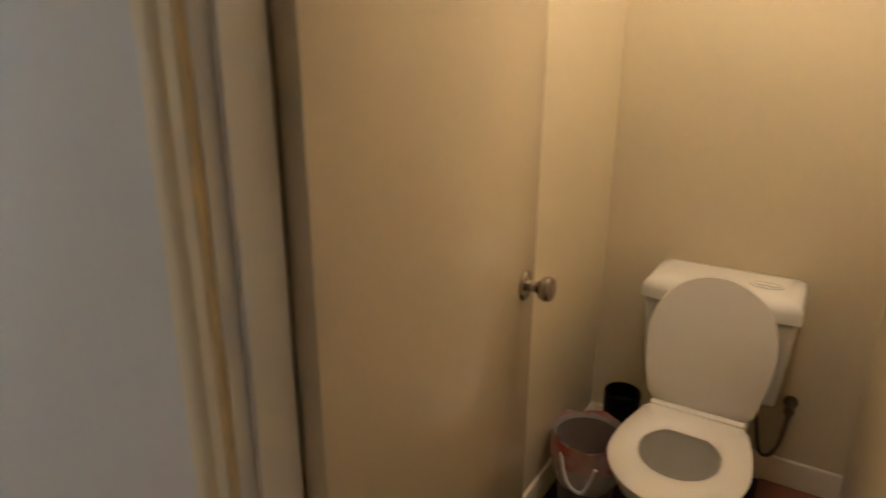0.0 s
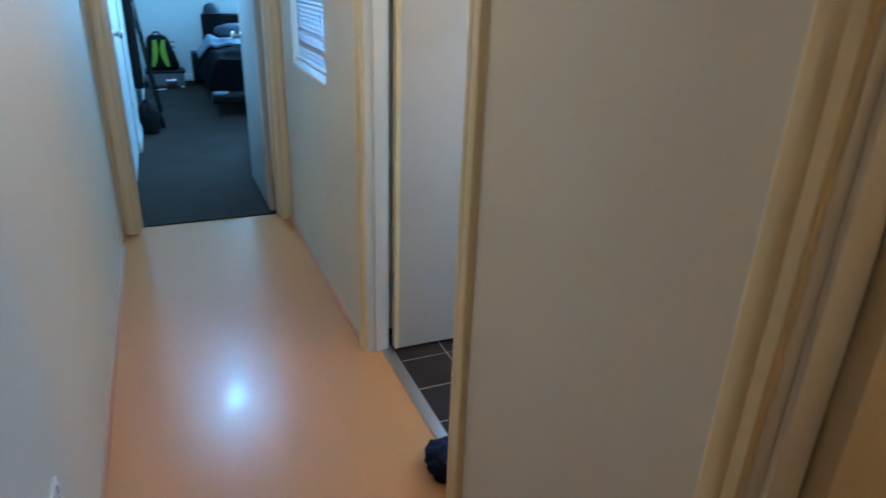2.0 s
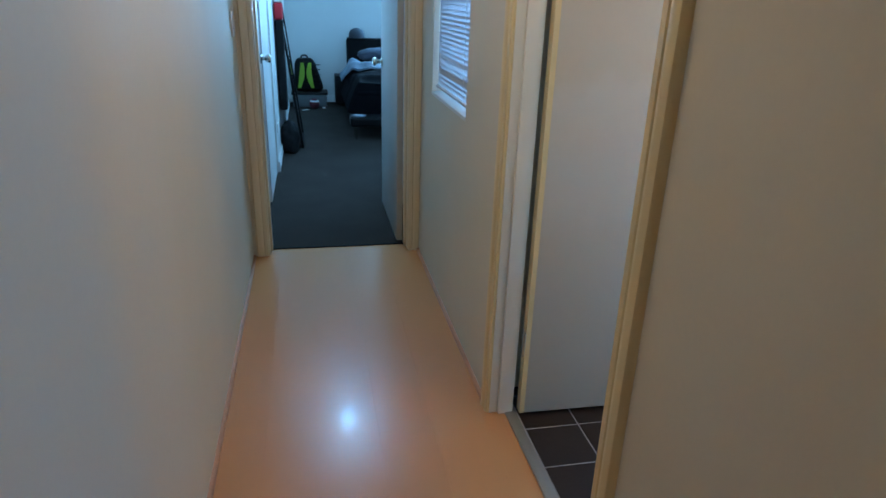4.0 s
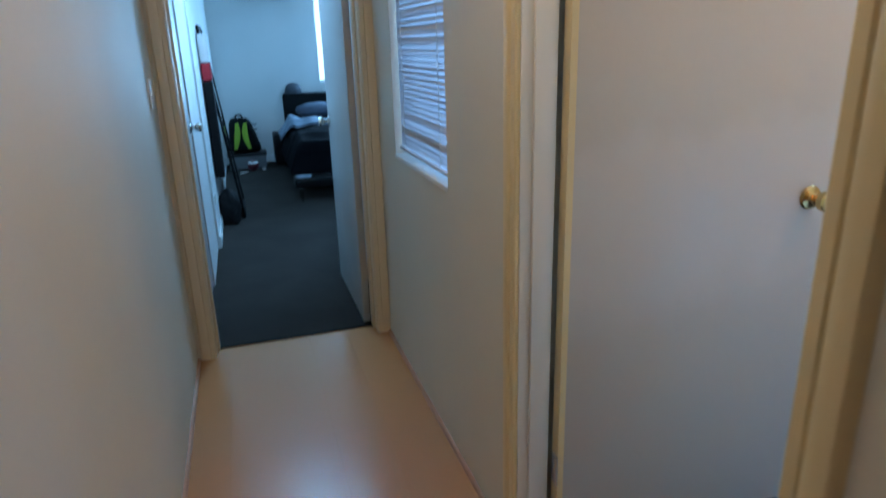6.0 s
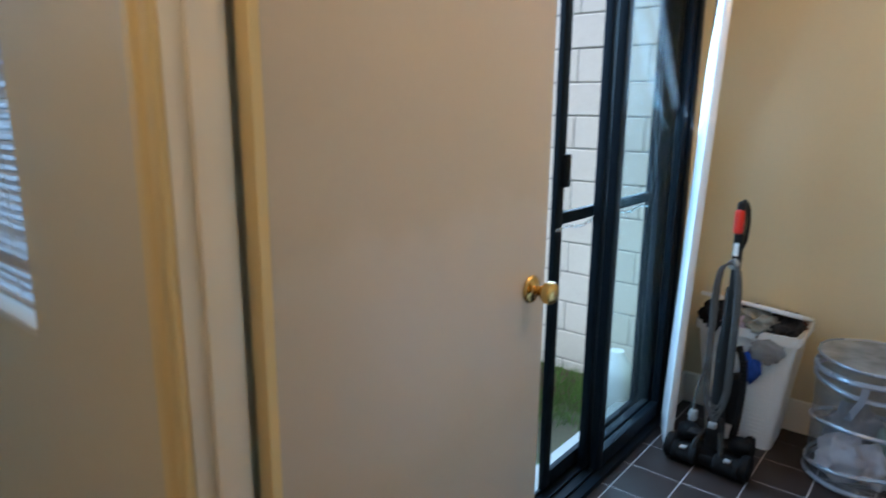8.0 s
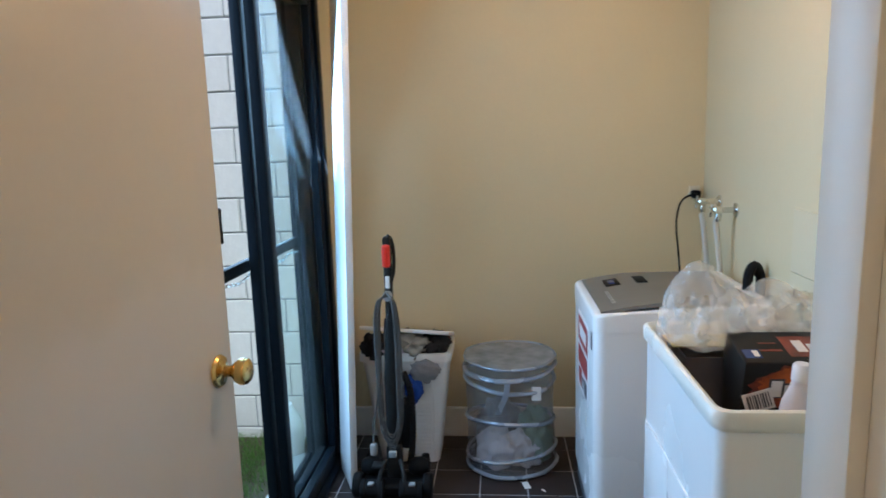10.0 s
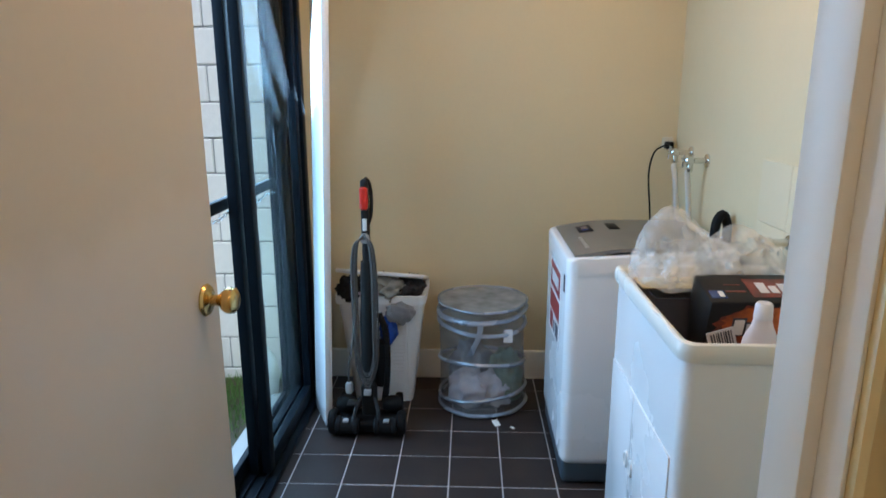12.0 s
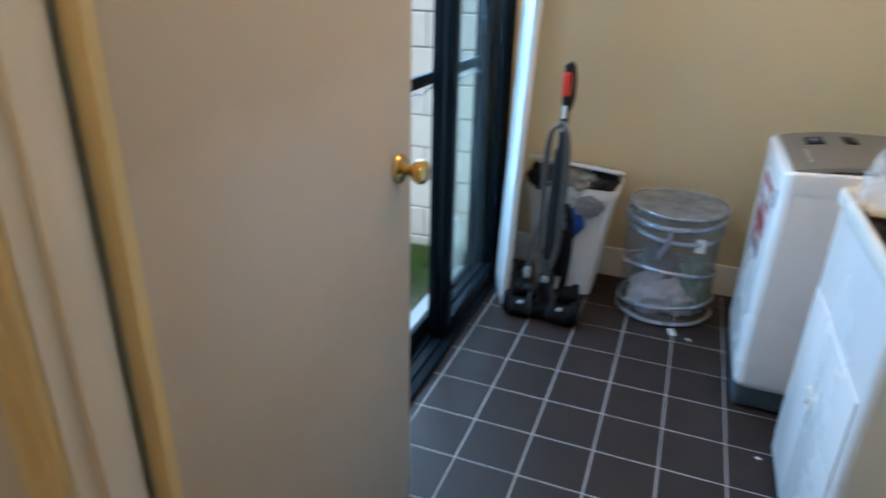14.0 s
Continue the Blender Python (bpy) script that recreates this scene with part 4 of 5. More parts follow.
# ---- laundry tub ----
def laundry_tub():
    ob = thing("laundry_tub", pose(0.885, 0.725, 0.002), "white laundry tub on a metal cabinet with two doors", "laundry tub")
    w, d, h = 0.665, 0.495, 0.893
    part("kick", box(bmesh.new(), 0.02, w - 0.02, 0.02, d - 0.03, 0.0, 0.05, bevel=0.005), M_WHITE, ob)
    # bowl with a rolled rim
    bm = bmesh.new()
    def rect(inset, z, r, n=5):
        a0, a1, b0, b1 = inset, w - inset, inset, d - inset
        out = []
        for cx, cy, t0 in ((a1 - r, b1 - r, 0), (a0 + r, b1 - r, 90), (a0 + r, b0 + r, 180), (a1 - r, b0 + r, 270)):
            out += [Vector((cx + r * math.cos(radians(t0 + 90 * i / n)), cy + r * math.sin(radians(t0 + 90 * i / n)), z)) for i in range(n + 1)]
        return out
    a = ring(bm, rect(0.004, h - 0.045, 0.035))
    for ins, z, r in ((0.0, h - 0.035, 0.036), (0.0, h - 0.010, 0.036), (0.003, h - 0.003, 0.034), (0.010, h, 0.030), (0.018, h - 0.003, 0.028), (0.024, h - 0.012, 0.028), (0.035, h - 0.20, 0.035), (0.055, h - 0.285, 0.05), (0.11, h - 0.30, 0.06)):
        a = ring(bm, rect(ins, z, r), a)
    bm.faces.new(a)
    cab = bmesh.new()
    b = ring(cab, rect(0.014, 0.02, 0.03))
    for ins, z in ((0.012, 0.03), (0.012, h - 0.05), (0.012, h - 0.04)):
        b = ring(cab, rect(ins, z, 0.03), b)
    part("cabinet", cab, M_WHITE, ob)
    part("bowl", bm, material("tub_plastic", (0.80, 0.78, 0.72), 0.3, coarse=0.08), ob, "off-white moulded tub bowl")
    for x0, x1 in ((0.045, 0.362), (0.366, w - 0.045)):
        door = part("door", box(bmesh.new(), x0, x1, d - 0.0125, d - 0.0075, 0.085, 0.60, bevel=0.002), M_WHITE, ob)
        hx = 0.338 if x0 < 0.1 else 0.390
        bm = bmesh.new()
        lathe(bm, [(0.004, 0.002), (0.012, 0.003), (0.0155, 0.006), (0.019, 0.006), (0.021, 0.002), (0.021, 0)], pose(hx, d - 0.0075, 0.385, -90, 0, 0) @ Matrix.Diagonal((0.8, 1.25, 1, 1)))
        part("handle", bm, M_PVC, door, "round moulded finger pull")
    return ob


laundry_tub()


# ---- things in the tub ----
def soap_box():
    ob = thing("detergent_box", pose(1.25, 0.712, 0.605) @ pose(0, 0, 0, 0, -14, 0), "black and orange detergent carton tilted in the tub", "box")
    dark = material("carton_black", (0.012, 0.010, 0.010), 0.45, coarse=0.1, spec=0.25)
    org = material("carton_orange", (0.80, 0.16, 0.02), 0.35, coarse=0.5, cscale=16, tint=(0.09, 0.012, 0.008))
    rust = material("carton_rust", (0.30, 0.035, 0.012), 0.35, coarse=0.5, cscale=22, tint=(0.03, 0.008, 0.006))
    HH = 0.295
    part("carton", box(bmesh.new(), 0, 0.145, 0.030, 0.340, 0, HH, bevel=0.003), dark, ob)
    part("top_flap", box(bmesh.new(), 0.001, 0.143, 0.032, 0.338, HH, HH + 0.002, bevel=0.0008), dark, ob)

    def burst(nm, y, z, ry, rz, mat, lift, seed):
        """An uneven printed burst on the front face."""
        bm = bmesh.new()
        n = 36
        pts = []
        for i in range(n):
            a = 2 * math.pi * i / n
            k = 1 + 0.22 * noise.noise(Vector((2.5 * math.cos(a), 2.5 * math.sin(a), seed))) + 0.10 * (i % 2)
            pts.append((y + ry * k * math.cos(a), z + rz * k * math.sin(a)))
        bm.faces.new(ring(bm, [(-lift, u, v) for u, v in pts]))
        part(nm, bm, mat, ob, smooth=0)
    burst("print", 0.205, 0.220, 0.110, 0.062, rust, 0.0007, 3)
    burst("print", 0.215, 0.235, 0.085, 0.042, org, 0.0014, 5)
    burst("print", 0.190, 0.265, 0.080, 0.018, org, 0.0021, 9)
    # white emblem with dark outline on the front, drawn as plain shapes
    for k, (y0, w, h) in enumerate(((0.248, 0.026, 0.046), (0.220, 0.022, 0.034), (0.193, 0.022, 0.042))):
        part("emblem_edge", box(bmesh.new(), -0.0036, -0.0026, y0 - 0.005, y0 + w + 0.005, 0.196, 0.206 + h), M_INK, ob)
        part("emblem", box(bmesh.new(), -0.0050, -0.0040, y0, y0 + w, 0.201, 0.201 + h, bevel=0.0004), M_STICKER, ob)
    # the same emblem on the top panel with a faint red haze of print
    part("top_print", box(bmesh.new(), 0.025, 0.118, 0.100, 0.225, HH + 0.002, HH + 0.0032), rust, ob)
    for k, (y0, w, d) in enumerate(((0.176, 0.024, 0.052), (0.150, 0.020, 0.036), (0.124, 0.020, 0.048))):
        part("emblem", box(bmesh.new(), 0.045, 0.045 + d, y0, y0 + w, HH + 0.0036, HH + 0.0046, bevel=0.0004), M_STICKER, ob)
    part("top_line", box(bmesh.new(), 0.050, 0.058, 0.235, 0.288, HH + 0.002, HH + 0.0030), rust, ob)
    part("top_line", box(bmesh.new(), 0.085, 0.090, 0.240, 0.282, HH + 0.002, HH + 0.0030), rust, ob)
    sq = part("badge_square", box(bmesh.new(), 0.020, 0.058, 0.292, 0.332, HH + 0.002, HH + 0.0030), M_BLUE, ob, "small blue panel")
    part("badge_mark", box(bmesh.new(), 0.026, 0.052, 0.297, 0.310, HH + 0.0034, HH + 0.0042), M_STICKER, sq)
    lab = part("price_label", box(bmesh.new(), -0.035, 0.035, -0.030, 0.030, -0.001, 0.001), M_STICKER, ob, "white barcode label")
    lab.matrix_local = pose(-0.005, 0.298, 0.188) @ pose(0, 0, 0, 90, 0, 90) @ pose(0, 0, 0, 0, 0, -20)
    for k in range(9):
        part("bar", box(bmesh.new(), -0.028 + k * 0.0062, -0.0255 + k * 0.0062 + 0.001 * (k % 3), -0.022, 0.022, -0.0018, 0.0018), M_INK, lab)
    return ob


soap_box()
M_BOTTLE = material("bottle_plastic", (0.70, 0.62, 0.62), 0.3, coarse=0.1)
bt = thing("detergent_bottle", pose(1.085, 0.965, 0.600), "translucent white detergent bottle standing in the tub", "bottle")
part("bottle_body", lathe(bmesh.new(), [(0.036, 0), (0.042, 0.01), (0.042, 0.20), (0.037, 0.235), (0.024, 0.265), (0.019, 0.285)], Matrix.Diagonal((0.75, 1.1, 1, 1)), 24), M_BOTTLE, bt)
part("cap", lathe(bmesh.new(), [(0.021, 0.284), (0.022, 0.287), (0.020, 0.318), (0.016, 0.324), (0.004, 0.326)], None, 20), M_STICKER, bt)
ct = thing("carton", pose(1.33, 0.93, 0.603), "opened cardboard carton in the tub", "box")
M_CARD = material("cardboard", (0.66, 0.50, 0.24), 0.8, fine=0.1, stretch=(1, 8, 1))
for nm, a in (("side", (0, 0.006, 0, 0.22, 0, 0.25)), ("side", (0.194, 0.20, 0, 0.22, 0, 0.25)), ("side", (0.006, 0.194, 0, 0.006, 0, 0.25)), ("side", (0.006, 0.194, 0.214, 0.22, 0, 0.25)), ("bottom", (0.006, 0.194, 0.006, 0.214, 0, 0.006))):
    part(nm, box(bmesh.new(), *a), M_INK, ct)
fl = part("flap", box(bmesh.new(), -0.13, 0, -0.02, 0.235, 0, 0.004, bevel=0.001), M_CARD, ct, "raised cardboard flap")
fl.matrix_local = pose(0.20, 0, 0.252, 0, 2, 0)
pink = cloth("sponge", (0.955, 1.165, 0.80), (0.03, 0.014, 0.012), (0.65, 0.04, 0.13), "bright pink sponge at the edge of the tub", 71, flat=False)


M_FILM = alpha_material("clear_film", (0.86, 0.83, 0.79), 0.27, 0.15)


def plastic_bag(centre, size, seed, label, peak):
    """A crumpled film bag: sharp folds, a gathered peak and a loose mouth lying open."""
    ob = thing("plastic_bag", Matrix.Translation(centre), label, "bag", "plastic bags on the tub")

    def fold(q):
        return sum((1 - 2.2 * abs(noise.noise(q * f))) * a for f, a in ((1.2, 0.50), (2.6, 0.28), (5.5, 0.09)))
    bm = bmesh.new()
    bmesh.ops.create_icosphere(bm, subdivisions=5, radius=1.0)
    for v in bm.verts:
        n = v.co.normalized()
        q = Vector((n.x * 1.6, n.y * 1.6, n.z * 0.8)) + Vector((seed, seed * 2, 0))
        d = 0.82 + 0.20 * fold(q) + 0.18 * noise.noise(q * 0.7)
        up = max(0.0, n.z)
        v.co = Vector((n.x * size[0] * d + peak[0] * up ** 2, n.y * size[1] * d + peak[1] * up ** 2, max(-0.62, n.z) * size[2] * d + peak[2] * up ** 3))
    part("body", bm, M_FILM, ob, "crumpled clear film", smooth=0.5)
    bm = bmesh.new()
    prev = None
    for k in range(6):
        u = k / 5
        prev = ring(bm, [Vector((size[0] * (0.55 + 0.35 * u) * math.cos(a), size[1] * (0.55 + 0.45 * u) * math.sin(a),
                                 size[2] * (0.25 - 0.62 * u) + 0.045 * noise.noise(Vector((3 * math.cos(a), 3 * math.sin(a), seed + u))))) for a in [2 * math.pi * i / 40 for i in range(40)]], prev)
    part("mouth", bm, M_FILM, ob, "loose open mouth of the bag", smooth=0.4)
    return ob


plastic_bag((1.40, 1.085, 0.945), (0.115, 0.125, 0.115), 4.2, "crumpled clear plastic bag with a peaked fold on the tub", (0.0, 0.01, 0.045))
plastic_bag((1.42, 0.895, 0.940), (0.105, 0.125, 0.085), 9.7, "crumpled clear plastic bag lying flat on the tub", (0.02, 0.0, 0.02))


# ---- splashback tiles above the tub ----
sp = tagged(part("splashback", box(bmesh.new(), 0.728, 1.732, 0.710, 0.713, 0.80, 1.206), M_WALL2), "cream glazed splashback tiles above the laundry tub", "splashback", kind="structure")
splash_tile = finish("tile", box(bmesh.new(), -0.099, 0.099, 0.0, 0.007, -0.099, 0.099, bevel=0.002, seg=1), material("splash_glaze", (0.71, 0.61, 0.42), 0.42, coarse=0.03, fine=0.0))
for i in range(5):
    for j in range(2):
        q = new("tile", splash_tile)
        q.parent = sp
        q.matrix_local = pose(0.831 + 0.2 * i, 0.711, 0.903 + 0.2 * j)

# ---- taps, hoses, plug ----
def wall_tap(x, z, label):
    ob = thing("tap", pose(x, 0.71, z), label, "tap", "taps on the laundry wall")
    part("flange", lathe(bmesh.new(), [(0.028, 0), (0.027, 0.006), (0.014, 0.012)], pose(0, 0, 0, -90, 0, 0)), M_CHROME, ob)
    part("spindle", lathe(bmesh.new(), [(0.012, 0.008), (0.012, 0.055), (0.017, 0.06), (0.017, 0.085), (0.012, 0.09)], pose(0, 0, 0, -90, 0, 0)), M_CHROME, ob)
    for a in range(4):
        part("tap_handle", tube(bmesh.new(), [(0, 0.095, 0), (0.027 * math.cos(radians(a * 90 + 20)), 0.095, 0.027 * math.sin(radians(a * 90 + 20)))], 0.005, 8, 0), M_CHROME, ob)
    part("outlet", lathe(bmesh.new(), [(0.010, -0.045), (0.013, -0.04), (0.013, -0.02), (0.010, 0.0)], pose(0, 0.07, 0)), M_CHROME, ob)
    return ob


wall_tap(2.235, 1.146, "chrome washing machine tap on the laundry wall")
wall_tap(2.430, 1.162, "chrome washing machine tap on the laundry wall")
wall_tap(1.505, 0.975, "chrome tap on the wall above the tub")
M_HOSE = material("hose_plastic", (0.62, 0.60, 0.54), 0.45)
for x, dx, lab in ((2.235, 0.015, "pale grey washing machine hose hanging from a tap"), (2.430, -0.015, "pale grey washing machine hose hanging from a tap")):
    h = part("hose", tube(bmesh.new(), [(x, 0.78, 1.105), (x + dx * 0.6, 0.785, 1.10), (x + dx, 0.775, 1.03), (x + dx, 0.745, 0.75), (x + dx, 0.735, 0.45), (x + dx, 0.735, 0.25)], 0.011, 10), M_HOSE)
    tagged(h, lab, "hose", "washing machine hoses")
hk = part("drain_hose", tube(bmesh.new(), [(1.925, 0.73, 0.60), (1.925, 0.73, 0.90), (1.925, 0.735, 0.955), (1.92, 0.755, 0.985), (1.915, 0.775, 0.955), (1.91, 0.78, 0.90)], 0.017, 10), M_RUBBER)
tagged(hk, "dark drain hose hooked over beside the tub", "hose")
wall_plate("power_outlet", pose(2.65, 0.752, 1.190, 0, 0, 90), 0.05, 0.05, "small cream power outlet with a plug in it", "outlet")
bpy.data.objects["power_outlet.002"].children[0].data.materials[0] = M_WALL
lead = part("power_cord", tube(bmesh.new(), [(-0.04, 0.0, 0.0), (-0.075, 0.03, 0.005), (-0.095, 0.085, -0.025), (-0.10, 0.105, -0.12), (-0.12, 0.098, -0.25), (-0.14, 0.095, -0.34), (-0.14, 0.08, -0.62)], 0.0042, 7, 5), M_BLACK, wm, "black power cord")
lead.matrix_local = Matrix.Translation(Vector((2.641, 0.752, 1.178)) - Vector((1.715, 0.755, 0.002)))
part("plug", box(bmesh.new(), -0.045, 0, -0.017, 0.017, -0.017, 0.017, bevel=0.006, seg=3), M_BLACK, lead)
for c, sz, rot in (((2.175, 1.545, 0.001), (0.028, 0.014), 15), ((2.135, 1.475, 0.001), (0.012, 0.005), 40), ((1.465, 1.245, 0.001), (0.008, 0.005), 70)):
    s = part("paper_scrap", box(bmesh.new(), -sz[0], sz[0], -sz[1], sz[1], 0, 0.0015, bevel=0.0005), M_PVC)
    s.matrix_world = pose(*c, 0, 0, rot)
    tagged(s, "small torn white paper scrap on the tiles", "paper", "scraps on the tiles")

# ---- toilet ----
def oval(cx, rx_back, rx_front, ry, z, n=40, cy=0.0, power=2.2):
    """An egg-shaped ring: the back is flatter than the front, which points to -x."""
    out = []
    for i in range(n):
        a = 2 * math.pi * i / n
        c, s = math.cos(a), math.sin(a)
        rx = rx_back if c > 0 else rx_front
        out.append(Vector((cx + rx * math.copysign(abs(c) ** (2 / power), c), cy + ry * math.copysign(abs(s) ** (2 / power), s), z)))
    return out


def egg(z, grow=0.0, k=1.0, ry=0.172, length=0.40, narrow=0.80, n=24):
    """Outline of the seat: a straight hinge edge at x = 0, widening, then a round front towards -x."""
    mid, out = -length * 0.52, []
    for i in range(9):
        u = i / 8
        out.append((mid * u - (0.010 if i == 0 else 0.0), (ry + grow) * (narrow + (1 - narrow) * math.sin(u * math.pi / 2)) - (0.012 if i == 0 else 0)))
    out[0] = (0.0, out[0][1])
    for i in range(1, n):
        a = math.pi * i / n
        out.append((mid - (length + mid + grow) * math.sin(a), (ry + grow) * math.cos(a)))
    full = out + [(x, -y) for x, y in reversed(out[:9])]
    return [Vector((mid + (x - mid) * k, y * k, z)) for x, y in full]


def toilet():
    ob = thing("toilet", pose(1.30, 0.205, 0.0), "white ceramic toilet with its seat lid raised", "toilet")
    bm = bmesh.new()
    a = ring(bm, oval(-0.10, 0.17, 0.15, 0.105, 0.0))
    bm.faces.new(list(reversed(a)))
    for cx, b, f, ry, z in ((-0.10, 0.17, 0.15, 0.105, 0.03), (-0.10, 0.165, 0.14, 0.10, 0.16), (-0.12, 0.17, 0.19, 0.125, 0.26), (-0.15, 0.18, 0.23, 0.160, 0.34), (-0.16, 0.18, 0.235, 0.170, 0.385), (-0.16, 0.178, 0.232, 0.168, 0.395),
                            (-0.17, 0.12, 0.175, 0.118, 0.393), (-0.17, 0.115, 0.17, 0.112, 0.35), (-0.16, 0.09, 0.13, 0.085, 0.26), (-0.13, 0.05, 0.06, 0.05, 0.20)):
        a = ring(bm, oval(cx, b, f, ry, z), a)
    bm.faces.new(a)
    part("bowl", bm, M_CERAMIC, ob, smooth=1.2)
    part("water", lathe(bmesh.new(), [(0.075, 0.232), (0.0, 0.2325)], pose(-0.15, 0, 0), 24, caps=False), material("water", (0.74, 0.68, 0.56), 0.04), ob)
    seatmat = material("seat_plastic", (0.80, 0.76, 0.68), 0.14, coarse=0.02, fine=0.0, coat=0.4)
    bm = bmesh.new()
    def rounded(grow, z):
        pts = []
        for v in egg(z, length=0.42):
            a = math.atan2(v.y, v.x + 0.2184)
            pts.append(Vector((-0.205 + (0.112 + grow) * math.cos(a), (0.100 + grow) * math.sin(a), z)))
        return pts
    rings = [egg(0.398, -0.002, length=0.42), egg(0.408, length=0.42), egg(0.417, -0.009, length=0.415), rounded(0.008, 0.419), rounded(0.0, 0.412), rounded(0.003, 0.398)]
    a = first = ring(bm, rings[0])
    for r in rings[1:]:
        a = ring(bm, r, a)
    for i in range(len(a)):
        bm.faces.new((a[i], a[(i + 1) % len(a)], first[(i + 1) % len(a)], first[i]))
    part("seat", bm, seatmat, ob, smooth=0.9)
    # raised lid: the same egg outline, hinged at the back
    bm = bmesh.new()
    a = ring(bm, egg(0.0, k=0.985, length=0.385))
    bm.faces.new(list(reversed(a)))
    for k, z in ((1.0, 0.004), (1.0, 0.011), (0.97, 0.016), (0.6, 0.020)):
        a = ring(bm, egg(z, k=k, length=0.385), a)
    bm.faces.new(a)
    lid = part("lid", bm, seatmat, ob, smooth=0.9)
    lid.matrix_local = pose(0.010, 0, 0.422, 0, 105, 0)
    part("hinge", box(bmesh.new(), -0.010, 0.022, -0.128, 0.128, 0.396, 0.424, bevel=0.006, seg=3), seatmat, ob)
    part("shelf", box(bmesh.new(), -0.02, 0.20, -0.13, 0.13, 0.335, 0.392, bevel=0.02, seg=3), M_CERAMIC, ob)
    bm = bmesh.new()
    box(bm, 0.180, 0.412, -0.206, 0.222, 0.385, 0.662, bevel=0.018, seg=4)
    for v in bm.verts:
        k = (v.co.z - 0.385) / 0.277
        v.co.y = 0.008 + (v.co.y - 0.008) * (0.90 + 0.10 * k)
        v.co.x = 0.412 + (v.co.x - 0.412) * (0.92 + 0.08 * k)
    part("cistern", bm, M_CERAMIC, ob)
    bm = bmesh.new()
    prev = first = None
    for inset, z in ((0.006, 0.666), (0.0, 0.670), (0.0, 0.700), (0.004, 0.714), (0.014, 0.726), (0.032, 0.735), (0.06, 0.7385), (0.10, 0.740)):
        front = [(0.174 + inset - 0.016 * math.sin(math.pi * i / 10), -0.212 + inset + (0.440 - 2 * inset) * i / 10, z) for i in range(11)]
        prev = ring(bm, front + [(0.414 - inset, 0.228 - inset, z), (0.414 - inset, -0.212 + inset, z)], prev)
        first = first or prev
    bm.faces.new(list(reversed(first))), bm.faces.new(prev)
    part("cistern_lid", bm, M_CERAMIC, ob)
    bm = lathe(bmesh.new(), [(0.045, 0.0), (0.044, 0.003), (0.036, 0.004), (0.034, 0.002), (0.016, 0.002)], pose(0.262, -0.105, 0.740) @ Matrix.Diagonal((0.6, 1, 1, 1)), 24, caps=False)
    plate = part("flush_plate", bm, M_CERAMIC, ob)
    part("flush_button", box(bmesh.new(), 0.252, 0.278, -0.135, -0.108, 0.740, 0.7465, bevel=0.002), M_CERAMIC, plate)
    part("flush_button", box(bmesh.new(), 0.252, 0.278, -0.104, -0.076, 0.740, 0.7465, bevel=0.002), M_CERAMIC, plate)
    return ob


toilet()
vl = thing("water_valve", pose(1.72, -0.018, 0.31), "tarnished metal stop valve with a hose to the cistern", "valve")
M_TARN = material("tarnished_brass", (0.20, 0.16, 0.10), 0.4, metal=0.8, coarse=0.3)
part("valve_body", lathe(bmesh.new(), [(0.022, 0), (0.021, 0.006), (0.011, 0.010), (0.011, 0.045), (0.015, 0.048), (0.015, 0.07), (0.009, 0.074)], pose(0, 0, 0, 0, -90, 0), 16), M_TARN, vl)
part("valve_handle", box(bmesh.new(), -0.088, -0.072, -0.008, 0.008, -0.022, 0.022, bevel=0.004), M_TARN, vl)
part("hose", tube(bmesh.new(), [(-0.055, 0, -0.008), (-0.06, 0.003, -0.06), (-0.065, 0.012, -0.13), (-0.075, 0.035, -0.17), (-0.085, 0.065, -0.15), (-0.08, 0.09, -0.02), (-0.08, 0.095, 0.085)], 0.006, 8), M_TARN, vl)


